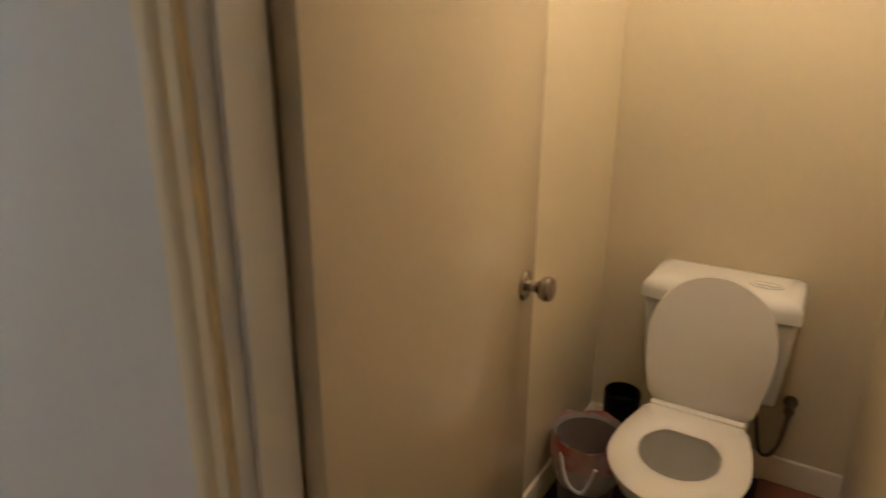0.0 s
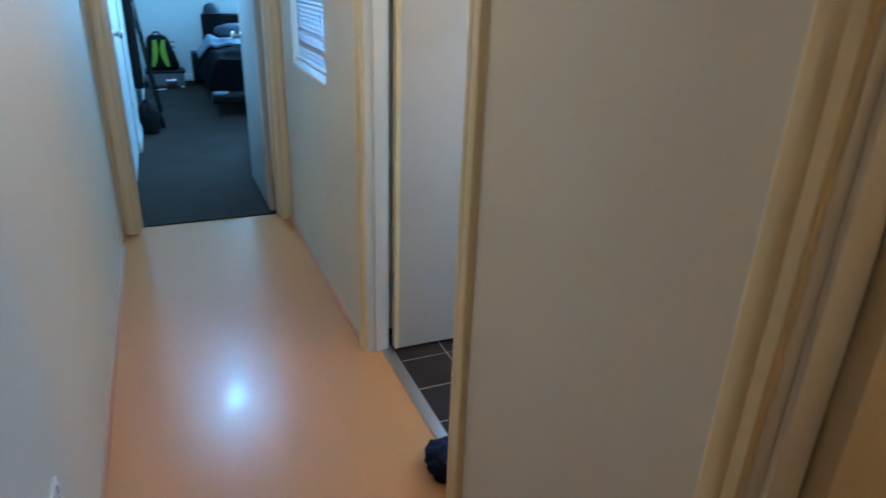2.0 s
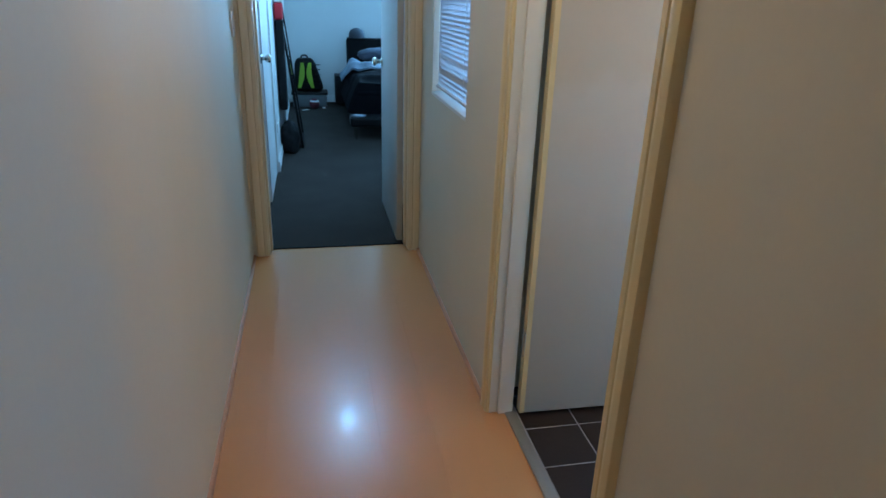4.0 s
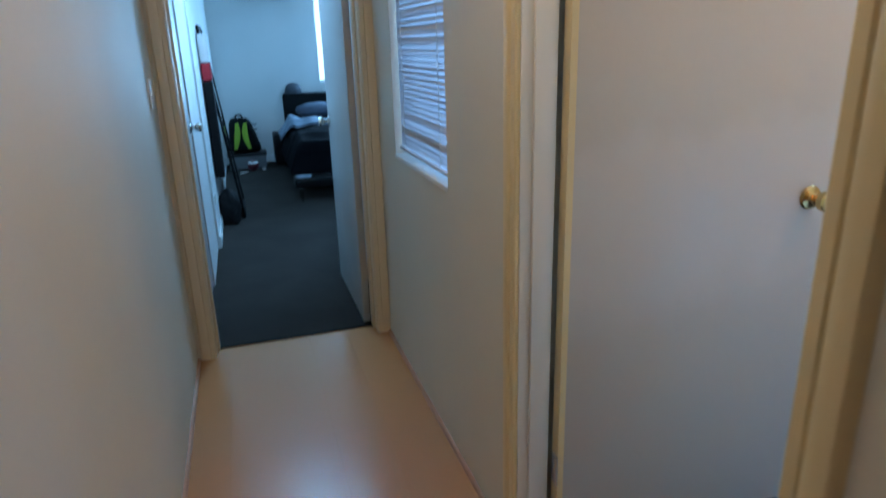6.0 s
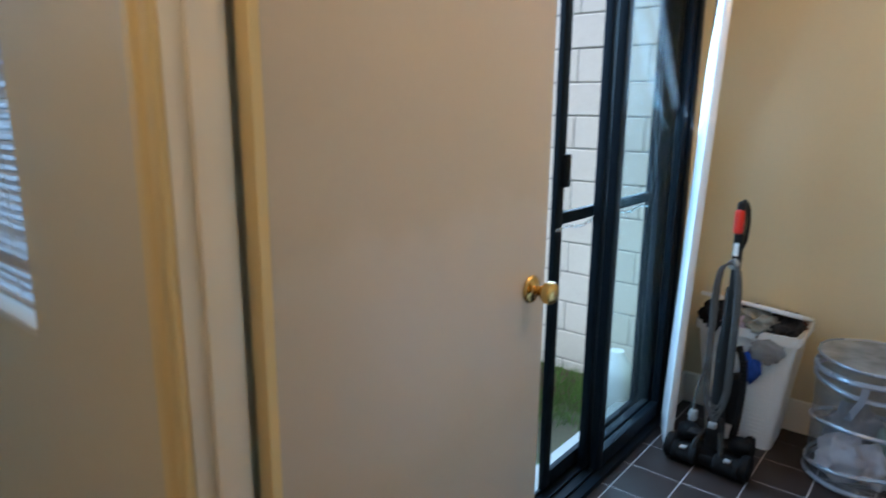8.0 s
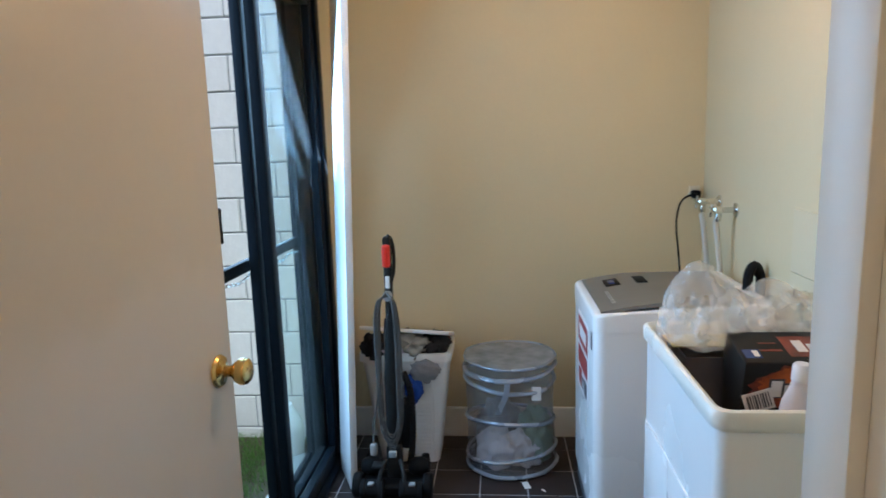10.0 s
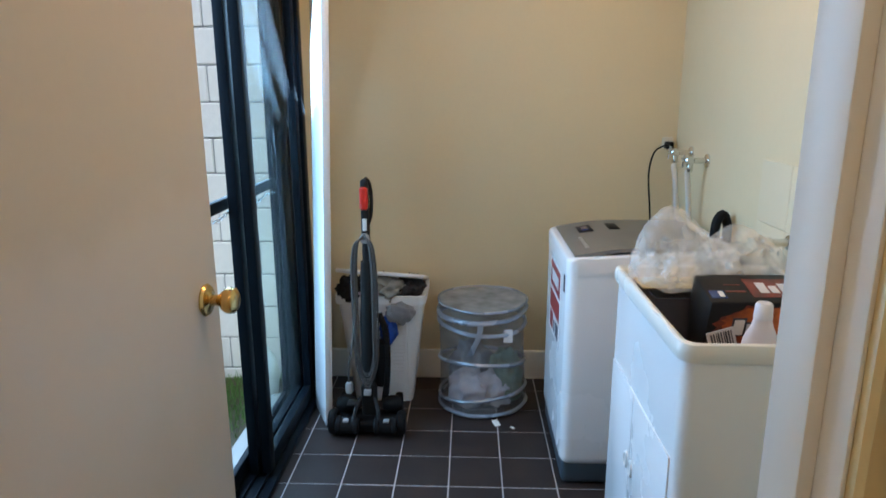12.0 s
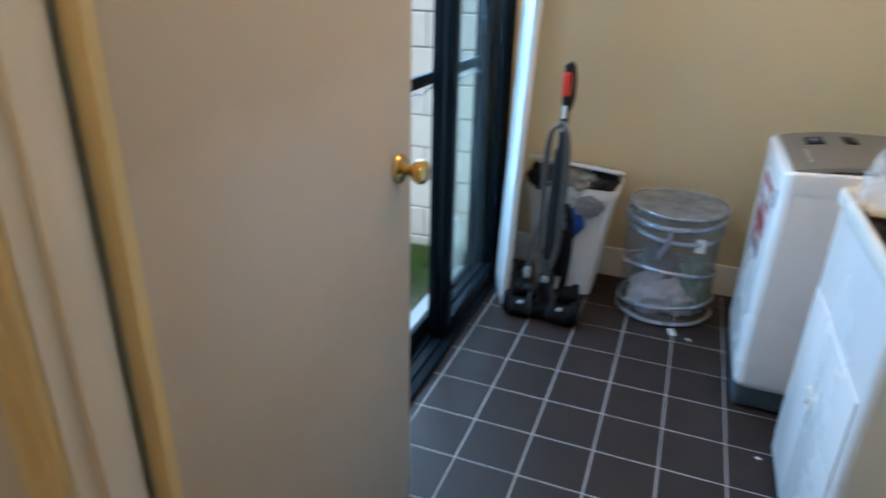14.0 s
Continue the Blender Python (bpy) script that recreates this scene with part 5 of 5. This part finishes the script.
def bin_basket():
    ob = thing("waste_basket", pose(1.275, 0.495, 0.0), "small waste basket lined with a red and white plastic bag", "bin")
    part("basket", lathe(bmesh.new(), [(0.075, 0.0), (0.082, 0.004), (0.100, 0.255), (0.097, 0.256), (0.079, 0.008), (0.0, 0.008)], None, 28), material("basket_plastic", (0.22, 0.17, 0.16), 0.45), ob)
    liner = alpha_material("liner_film", (0.78, 0.72, 0.68), 0.72, 0.3)
    printed = material("liner_print", (0.50, 0.025, 0.035), 0.35, coarse=0.5, cscale=16, tint=(0.72, 0.62, 0.58), fine=0.0)
    bm = bmesh.new()
    prev = None
    for k in range(15):
        u = k / 14
        r, z = ((0.090 + 0.024 * min(1, u / 0.55), 0.10 + 0.175 * u / 0.55) if u < 0.55 else (0.112 - 0.02 * (u - 0.55), 0.275 - 0.14 * (u - 0.55) / 0.45))
        prev = ring(bm, [((r + 0.006 * noise.noise(Vector((3 * math.cos(a), 3 * math.sin(a), z * 20)))) * math.cos(a), (r + 0.006 * noise.noise(Vector((3 * math.cos(a), 3 * math.sin(a), z * 20 + 5)))) * math.sin(a), z + 0.012 * noise.noise(Vector((2.2 * math.cos(a), 2.2 * math.sin(a), u * 3)))) for a in [2 * math.pi * i / 48 for i in range(48)]], prev)
    lin = part("liner", bm, liner, ob, "thin white plastic liner", smooth=1.0)
    bm = bmesh.new()
    prev = None
    for k in range(7):
        z = 0.272 - 0.085 * k / 6
        prev = ring(bm, [((0.1165 + 0.006 * noise.noise(Vector((4 * math.cos(a), 4 * math.sin(a), z * 30)))) * math.cos(a), (0.1165 + 0.006 * noise.noise(Vector((4 * math.cos(a), 4 * math.sin(a), z * 30)))) * math.sin(a),
                          z + 0.016 * noise.noise(Vector((2.5 * math.cos(a), 2.5 * math.sin(a), 7.0 + k * 0.1)))) for a in [2 * math.pi * i / 48 for i in range(48)]], prev)
    part("printed_band", bm, printed, lin, "red printed band of the liner", smooth=1.0)
    part("bag_handle", tube(bmesh.new(), [(-0.105, 0.05, 0.24), (-0.125, 0.02, 0.16), (-0.125, -0.03, 0.14), (-0.108, -0.06, 0.22)], 0.006, 6), M_PVC, ob)
    return ob


bin_basket()
bk = thing("brush_holder", pose(1.545, 0.475, 0.0), "black plastic cylinder holder on the toilet floor", "holder")
part("cup", lathe(bmesh.new(), [(0.05, 0), (0.056, 0.005), (0.060, 0.280), (0.057, 0.283), (0.053, 0.02), (0.0, 0.018)], None, 28), M_BLACK, bk)
part("roll", lathe(bmesh.new(), [(0.020, 0.02), (0.043, 0.02), (0.043, 0.24), (0.020, 0.24)], None, 20), M_RUBBER, bk)
mt = part("bath_mat", box(bmesh.new(), 1.16, 1.70, -0.18, 0.03, 0.001, 0.012, bevel=0.004), material("mat_pile", (0.30, 0.11, 0.06), 0.95, bump=1.0, bscale=400, coarse=0.3))
tagged(mt, "rust-brown mat on the toilet floor", "mat")


# ---- bedroom ----
wn2 = tagged(new("window_2"), "bright bedroom window behind the bed", "window", kind="structure")
for a in ((0.40, 0.415, 9.52, 9.56, 0.97, 2.09), (1.92, 1.95, 9.52, 9.56, 0.97, 2.09), (0.415, 1.92, 9.52, 9.56, 0.97, 1.0), (0.415, 1.92, 9.52, 9.56, 2.06, 2.09)):
    part("window_frame", box(bmesh.new(), *a, bevel=0.002), M_PVC, wn2)
g = part("pane", box(bmesh.new(), 0.415, 1.92, 9.537, 9.543, 1.0, 2.06), M_GLASS, wn2)
g.visible_shadow = False
bd_ = part("backdrop", box(bmesh.new(), -0.6, 3.0, 10.4, 10.42, 0.3, 3.0), glow("hazy_daylight", (0.85, 0.95, 1.0), 1.6))
tagged(bd_, "plain bright daylight outside the bedroom window", "backdrop", kind="structure")


def aircon():
    ob = thing("air_conditioner", pose(-0.59, 9.5, 1.965), "white split-system air conditioner high on the bedroom wall", "air conditioner")
    bm = bmesh.new()
    prof = [(0, 0.0), (-0.10, 0.0), (-0.165, 0.045), (-0.185, 0.075), (-0.19, 0.10), (-0.185, 0.225), (-0.165, 0.255), (0, 0.26)]
    a = ring(bm, [(0, y, z) for y, z in prof])
    b = ring(bm, [(0.78, y, z) for y, z in prof], a)
    bm.faces.new(a), bm.faces.new(list(reversed(b)))
    part("casing", bm, M_PVC, ob)
    part("vent", box(bmesh.new(), 0.05, 0.73, -0.172, -0.110, 0.014, 0.030, bevel=0.003, m=pose(0, 0, 0.0)), M_GREY, ob, "dark outlet slot")
    part("vane", box(bmesh.new(), 0.04, 0.74, -0.192, -0.178, 0.055, 0.064, bevel=0.003), M_GREY, ob)
    part("front_seam", box(bmesh.new(), 0.30, 0.48, -0.1925, -0.189, 0.155, 0.165), M_SILVER, ob)
    return ob


aircon()


def bed():
    ob = thing("bed", pose(-0.16, 7.28, 0.0), "dark upholstered bed with a black quilt and grey blanket", "bed")
    leather = material("dark_leather", (0.008, 0.008, 0.009), 0.6, coarse=0.2, spec=0.1)
    quilt = material("black_quilt", (0.0045, 0.0045, 0.006), 0.9, coarse=0.3, bump=0.4, spec=0.03)
    blanket = material("grey_blanket", (0.21, 0.25, 0.31), 0.9, coarse=0.5, cscale=9, tint=(0.07, 0.09, 0.13), bump=0.5)
    part("base", box(bmesh.new(), 0, 1.45, 0.02, 2.02, 0.15, 0.28, bevel=0.02), leather, ob)
    for x, y in ((0.05, 0.07), (1.38, 0.07), (0.05, 1.95), (1.38, 1.95)):
        part("leg", lathe(bmesh.new(), [(0.014, 0), (0.017, 0.004), (0.02, 0.155)], pose(x, y, 0), 12), M_CHROME, ob, "chrome leg")
    part("headboard", box(bmesh.new(), 0.065, 1.50, 2.02, 2.12, 0.10, 0.86, bevel=0.03, seg=3), leather, ob, "dark leather headboard")
    part("mattress", box(bmesh.new(), 0.01, 1.44, 0.03, 2.01, 0.30, 0.46, bevel=0.05, seg=4), quilt, ob)
    bm = bmesh.new()
    bmesh.ops.create_grid(bm, x_segments=48, y_segments=48, size=0.5)
    for v in bm.verts:
        u, w = v.co.x + 0.5, v.co.y + 0.5
        x, y = -0.05 + 1.56 * u, -0.03 + 1.50 * w
        edge = min(u, 1 - u, w * 1.0) * 12
        z = 0.54 + 0.05 * noise.noise(Vector((x * 4, y * 4, 1))) + 0.05 * noise.noise(Vector((x * 1.5, y * 1.5, 4)))
        v.co = Vector((x, y, z - 0.29 * max(0, 1 - edge) ** 1.3))
    bmesh.ops.solidify(bm, geom=bm.faces[:], thickness=0.02)
    part("quilt", bm, quilt, ob, "black quilt", smooth=1.2)
    bm = bmesh.new()
    bmesh.ops.create_grid(bm, x_segments=40, y_segments=24, size=0.5)
    for v in bm.verts:
        u, w = v.co.x + 0.5, v.co.y + 0.5
        x, y = -0.055 + 1.3 * u, 1.12 + 0.50 * w + 0.10 * noise.noise(Vector((u * 4, 0, 2)))
        z = 0.60 + 0.07 * noise.noise(Vector((x * 5, y * 5, 3))) + 0.02 * noise.noise(Vector((x * 14, y * 14, 3)))
        v.co = Vector((x, y, z - 0.14 * max(0, 1 - u * 9)))
    bmesh.ops.solidify(bm, geom=bm.faces[:], thickness=0.025)
    part("blanket", bm, blanket, ob, "grey patterned blanket, rumpled", smooth=1.2)
    return ob


bed()
bn = thing("bench", pose(-0.20, 6.98, 0.0), "low black upholstered bench with chrome legs at the bed foot", "bench")
part("seat", box(bmesh.new(), 0.0, 0.95, 0.0, 0.26, 0.135, 0.225, bevel=0.02, seg=3), M_BLACK, bn, "black padded seat")
for x, y in ((0.06, 0.05), (0.89, 0.05), (0.06, 0.21), (0.89, 0.21)):
    part("leg", lathe(bmesh.new(), [(0.012, 0.0), (0.014, 0.004), (0.016, 0.14)], pose(x, y, 0), 12), M_CHROME, bn, "chrome leg")
cloth("towel", (-0.11, 7.08, 0.226), (0.075, 0.07, 0.012), (0.24, 0.28, 0.34), "folded pale grey towel on the bench", 95, lump=0.12)
cloth("pillow", (0.30, 9.08, 0.60), (0.26, 0.16, 0.09), (0.075, 0.085, 0.115), "grey patterned pillow on the bed", 81, lump=0.12)
cloth("pillow", (0.62, 9.10, 0.60), (0.22, 0.15, 0.10), (0.03, 0.03, 0.06), "navy pillow on the bed", 82, lump=0.12)
hat = thing("cap", pose(0.045, 9.35, 0.86), "dark grey cap resting on the headboard", "cap")
M_FELT = material("grey_felt", (0.06, 0.065, 0.08), 0.9)
part("crown", lathe(bmesh.new(), [(0.10, 0.0), (0.105, 0.02), (0.10, 0.06), (0.08, 0.10), (0.045, 0.122), (0.0, 0.13)], None, 24), M_FELT, hat)
part("peak", lathe(bmesh.new(), [(0.085, 0.004), (0.13, 0.0), (0.132, 0.006), (0.088, 0.012)], Matrix.Diagonal((1, 0.6, 1, 1)), 24), M_FELT, hat)
nt = thing("bedside_table", pose(-0.262, 9.10, 0.0), "low black bedside table beside the bed", "table")
part("carcass", box(bmesh.new(), 0, 0.15, 0, 0.36, 0.03, 0.39, bevel=0.006), M_BLACK, nt)
part("drawer", box(bmesh.new(), 0.01, 0.14, -0.014, 0, 0.18, 0.36, bevel=0.004), M_BLACK, nt)


def backpack():
    ob = thing("backpack", pose(-0.60, 9.20, 0.19), "black backpack with bright green stripes standing on a box", "backpack")
    green = material("lime_fabric", (0.28, 0.42, 0.02), 0.6)
    bm = bmesh.new()
    box(bm, -0.19, 0.19, -0.10, 0.10, 0, 0.42, bevel=0.07, seg=4)
    for v in bm.verts:
        k = max(0.0, v.co.z / 0.42)
        v.co.x = v.co.x * (1 - 0.42 * k ** 2) - 0.05 * k
    part("body", bm, M_BLACK, ob)
    for x, bend in ((-0.125, 0.03), (0.045, -0.055)):
        bm = bmesh.new()
        prev = first = None
        for k in range(11):
            u = k / 10
            cx, wd = x + bend * math.sin(u * 2.2) + 0.02 * u, 0.036 * (0.55 + 0.45 * math.sin(math.pi * u))
            prev = ring(bm, [(cx - wd, -0.108, 0.05 + 0.32 * u), (cx - wd * 0.8, -0.124, 0.05 + 0.32 * u), (cx + wd * 0.8, -0.124, 0.05 + 0.32 * u), (cx + wd, -0.108, 0.05 + 0.32 * u)], prev)
            first = first or prev
        bm.faces.new(first), bm.faces.new(list(reversed(prev)))
        part("stripe", bm, green, ob, "lime green stripe")
    for k in range(5):
        part("mesh_band", box(bmesh.new(), -0.17, 0.15, -0.115, -0.100, 0.10 + 0.06 * k, 0.110 + 0.06 * k, bevel=0.002), M_RUBBER, ob)
    part("loop", tube(bmesh.new(), [(-0.09, 0, 0.41), (-0.08, 0, 0.45), (-0.02, 0, 0.45), (-0.01, 0, 0.41)], 0.01, 8), M_BLACK, ob)
    return ob


backpack()
gb = thing("storage_box", pose(-0.60, 9.20, 0.0), "grey plastic storage box under the backpack", "box")
part("tub", box(bmesh.new(), -0.22, 0.22, -0.15, 0.15, 0.0, 0.16, bevel=0.012, seg=3), material("slate_box", (0.13, 0.14, 0.15), 0.4), gb)
part("lid", box(bmesh.new(), -0.235, 0.235, -0.165, 0.165, 0.16, 0.19, bevel=0.008, seg=3), M_GREY, gb)
bl = thing("ball", pose(-0.545, 8.90, 0.0) @ Matrix.Scale(0.8, 4), "small dark red ball with a white band on the carpet", "ball")
part("shell", lathe(bmesh.new(), [(0.085 * math.sin(radians(k * 15)), 0.085 - 0.085 * math.cos(radians(k * 15))) for k in range(13)], None, 24), material("red_ball", (0.10, 0.02, 0.03), 0.35), bl, smooth=1.2)
part("band", lathe(bmesh.new(), [(0.062, 0.145), (0.067, 0.14), (0.078, 0.122), (0.074, 0.12)], None, 24), M_PVC, bl, smooth=1.2)
for x, y in ((-0.66, 8.82), (-0.42, 8.98)):
    sc = part("paper_scrap", box(bmesh.new(), -0.05, 0.05, -0.02, 0.02, 0.0, 0.006, bevel=0.002), M_PVC)
    sc.matrix_world = pose(x, y, 0.002, 0, 0, 30 * x * 7)
    tagged(sc, "crumpled white paper on the carpet", "paper")


def mirror():
    ob = thing("mirror", pose(-0.675, 6.63, 0.004) @ pose(0, 0, 0, 0, -6.6, 0), "tall black-framed mirror leaning against the bedroom wall", "mirror")
    L, Hh, f, t = 0.62, 1.62, 0.035, 0.022
    for a in ((-t, 0, 0, f, 0, Hh), (-t, 0, L - f, L, 0, Hh), (-t, 0, f, L - f, 0, f), (-t, 0, f, L - f, Hh - f, Hh)):
        part("frame", box(bmesh.new(), *a, bevel=0.003), M_BLACK, ob)
    part("glass", box(bmesh.new(), -0.012, -0.008, f, L - f, f, Hh - f), material("mirror_silver", (0.85, 0.86, 0.86), 0.02, metal=1.0, fine=0, coarse=0, rvar=0.01), ob, "silvered mirror glass")
    part("back_board", box(bmesh.new(), -0.018, -0.013, f, L - f, f, Hh - f), M_INK, ob)
    return ob


mirror()
# coloured panels added in place of what the leaning mirror reflects
po = thing("sports_scarf", pose(-0.875, 6.50, 1.02), "red, white and black panels standing in for the mirror reflection", "scarf")
for z0, z1, mt_ in ((0.30, 0.52, M_PVC), (0.16, 0.30, material("reflection_red", (0.45, 0.02, 0.03), 0.8)), (-0.62, 0.16, M_RUBBER)):
    part("panel", box(bmesh.new(), 0, 0.075, -0.06, 0.09, z0, z1, bevel=0.018, seg=3), mt_, po)
cloth("bag", (-0.80, 6.50, 0.0), (0.085, 0.10, 0.16), (0.012, 0.012, 0.013), "black bag slumped beside the mirror", 91, lump=0.2)
sb = thing("white_board", pose(-0.868, 7.20, 0.002), "white panel standing against the bedroom wall", "board")
part("sheet", box(bmesh.new(), 0, 0.02, 0, 0.50, 0, 0.62, bevel=0.002), M_PVC, sb)

# ---- yard ----
gr = tagged(part("ground", box(bmesh.new(), -60, 60, 2.53, 90, -0.4, -0.10), M_GRASSSOIL), "patchy lawn soil", "ground", kind="structure")
structure("ground_south", [(-60, 60, -90, 2.53, -0.4, -0.10)], M_GRASSSOIL, "bare soil around the house", "ground")
structure("pavement_step", [(0.75, 2.50, 2.53, 2.66, -0.11, -0.03)], M_CONCRETE, "narrow concrete step under the sliding door", "step", bevel=0.006)
# grass tufts as one sheet of blades
rnd = random.Random(5)
verts, faces = [], []
for i in range(60000):
    x, y = rnd.uniform(0.2, 2.80), rnd.uniform(2.67, 5.6)
    if noise.noise(Vector((x * 2.2, y * 2.2, 0))) + rnd.uniform(-0.5, 0.5) < -0.12:
        continue
    a, h, w = rnd.uniform(0, 6.283), rnd.uniform(0.02, 0.06), rnd.uniform(0.0015, 0.0035)
    lx, ly = rnd.uniform(-0.025, 0.025), rnd.uniform(-0.025, 0.025)
    n = len(verts)
    verts += [(x - w * math.cos(a), y - w * math.sin(a), -0.101), (x + w * math.cos(a), y + w * math.sin(a), -0.101), (x + lx, y + ly, -0.10 + h)]
    faces.append((n, n + 1, n + 2))
me = bpy.data.meshes.new("grass")
me.from_pydata(verts, [], faces)
M_GRASS = material("grass_blade", (0.085, 0.36, 0.065), 0.6, coarse=0.4, cscale=2, tint=(0.14, 0.17, 0.05), islands=0.4)
me.materials.append(M_GRASS)
tagged(new("grass", me), "short patchy green grass", "grass", kind="stuff")
dr = thing("drain_cover", pose(2.0, 2.96, -0.10), "dark round drain cover in the grass", "drain cover")
part("rim", lathe(bmesh.new(), [(0.06, 0.0), (0.095, 0.002), (0.10, 0.02), (0.092, 0.03), (0.07, 0.03), (0.065, 0.015), (0.0, 0.012)], None, 28), M_BLACK, dr)
pl = part("foil_scrap", box(bmesh.new(), -0.06, 0.06, -0.03, 0.03, 0, 0.015, bevel=0.006), M_PVC)
pl.matrix_world = pose(1.86, 2.84, -0.097, 4, 6, 25)
tagged(pl, "crumpled pale scrap on the grass", "litter")
bu = thing("plastic_tub", pose(2.52, 2.70, -0.10) @ Matrix.Diagonal((0.75, 0.75, 0.9, 1)), "pale plastic bag-wrapped tub standing on the grass", "tub")
part("tub_body", lathe(bmesh.new(), [(0.09, 0), (0.10, 0.01), (0.12, 0.20), (0.10, 0.27), (0.055, 0.33), (0.05, 0.35), (0.0, 0.352)], None, 24), M_PVC, bu)

# outside wall of pale painted blocks
bw = tagged(part("wall_boundary", box(bmesh.new(), 2.815, 2.93, 2.53, 5.70, -0.12, 3.0), M_MORTAR), "tall wall of pale painted split-face blocks", "wall", kind="structure")
structure("wall_house_outside", [(XW, 0.16, 2.525, 4.02, -0.12, 0.0)], M_CONCRETE, "concrete footing of the house", "footing")
BL, BH = 0.40, 0.177
rnd = random.Random(9)
shapes = []
for k in range(5):
    bm = bmesh.new()
    box(bm, -0.003, 0.02, -BL / 2 + 0.003, BL / 2 - 0.003, -BH / 2 + 0.0035, BH / 2 - 0.0035, bevel=0.005, seg=1)
    for v in bm.verts:
        if v.co.x < 0:
            v.co.x += rnd.uniform(-0.0012, 0.0012)
    shapes.append(finish("block", bm, M_BLOCK))
row = 0
z = -0.04 - BH / 2
while z < 2.95:
    y = 2.56 + (BL / 2 if row % 2 else 0)
    while y < 5.6:
        b = new("block", shapes[rnd.randrange(5)])
        b.parent = bw
        b.matrix_local = pose(2.810 + rnd.uniform(-0.002, 0.002), y, z)
        y += BL
    row += 1
    z += BH

# ---- floor pieces last ----
fl_l = bpy.data.objects["floor_laundry"]
bm = box(bmesh.new(), -0.0974, 0.0974, -0.0974, 0.0974, -0.008, 0.0, bevel=0.0015, seg=1)
tile = finish("tile", bm, M_TILE)
for i in range(13):
    for j in range(9):
        cx, cy = 0.20 + 0.2 * i, 0.84 + 0.2 * j
        t_ = new("tile", tile)
        t_.parent = fl_l
        t_.matrix_local = pose(cx, cy, 0.0005 * random.uniform(-1, 1), 0, 0, 90 * random.randrange(4))
fl_c = bpy.data.objects["floor_corridor"]
PW, PL = 0.192, 1.28
bm = box(bmesh.new(), -PW / 2 + 0.0001, PW / 2 - 0.0001, -PL / 2 + 0.0001, PL / 2 - 0.0001, -0.008, 0.0, bevel=0.00012, seg=1)
plank = finish("plank", bm, M_LAMINATE)
for i in range(6):
    off = (0.0, 0.55, 0.25, 0.9, 0.4, 0.7)[i]
    x = XL + PW * (i + 0.3)
    y = -1.9 + off
    while y - PL / 2 < 3.99:
        y0, y1, x0, x1 = max(-1.7, y - PL / 2), min(3.985, y + PL / 2), max(XL, x - PW / 2), min(0.054, x + PW / 2)
        if y1 - y0 > 0.02 and x1 - x0 > 0.02:
            p_ = new("plank", plank)
            p_.parent = fl_c
            p_.matrix_local = Matrix.Translation(((x0 + x1) / 2, (y0 + y1) / 2, 0)) @ Matrix.Diagonal(((x1 - x0) / PW, (y1 - y0) / PL, 1, 1))
        y += PL
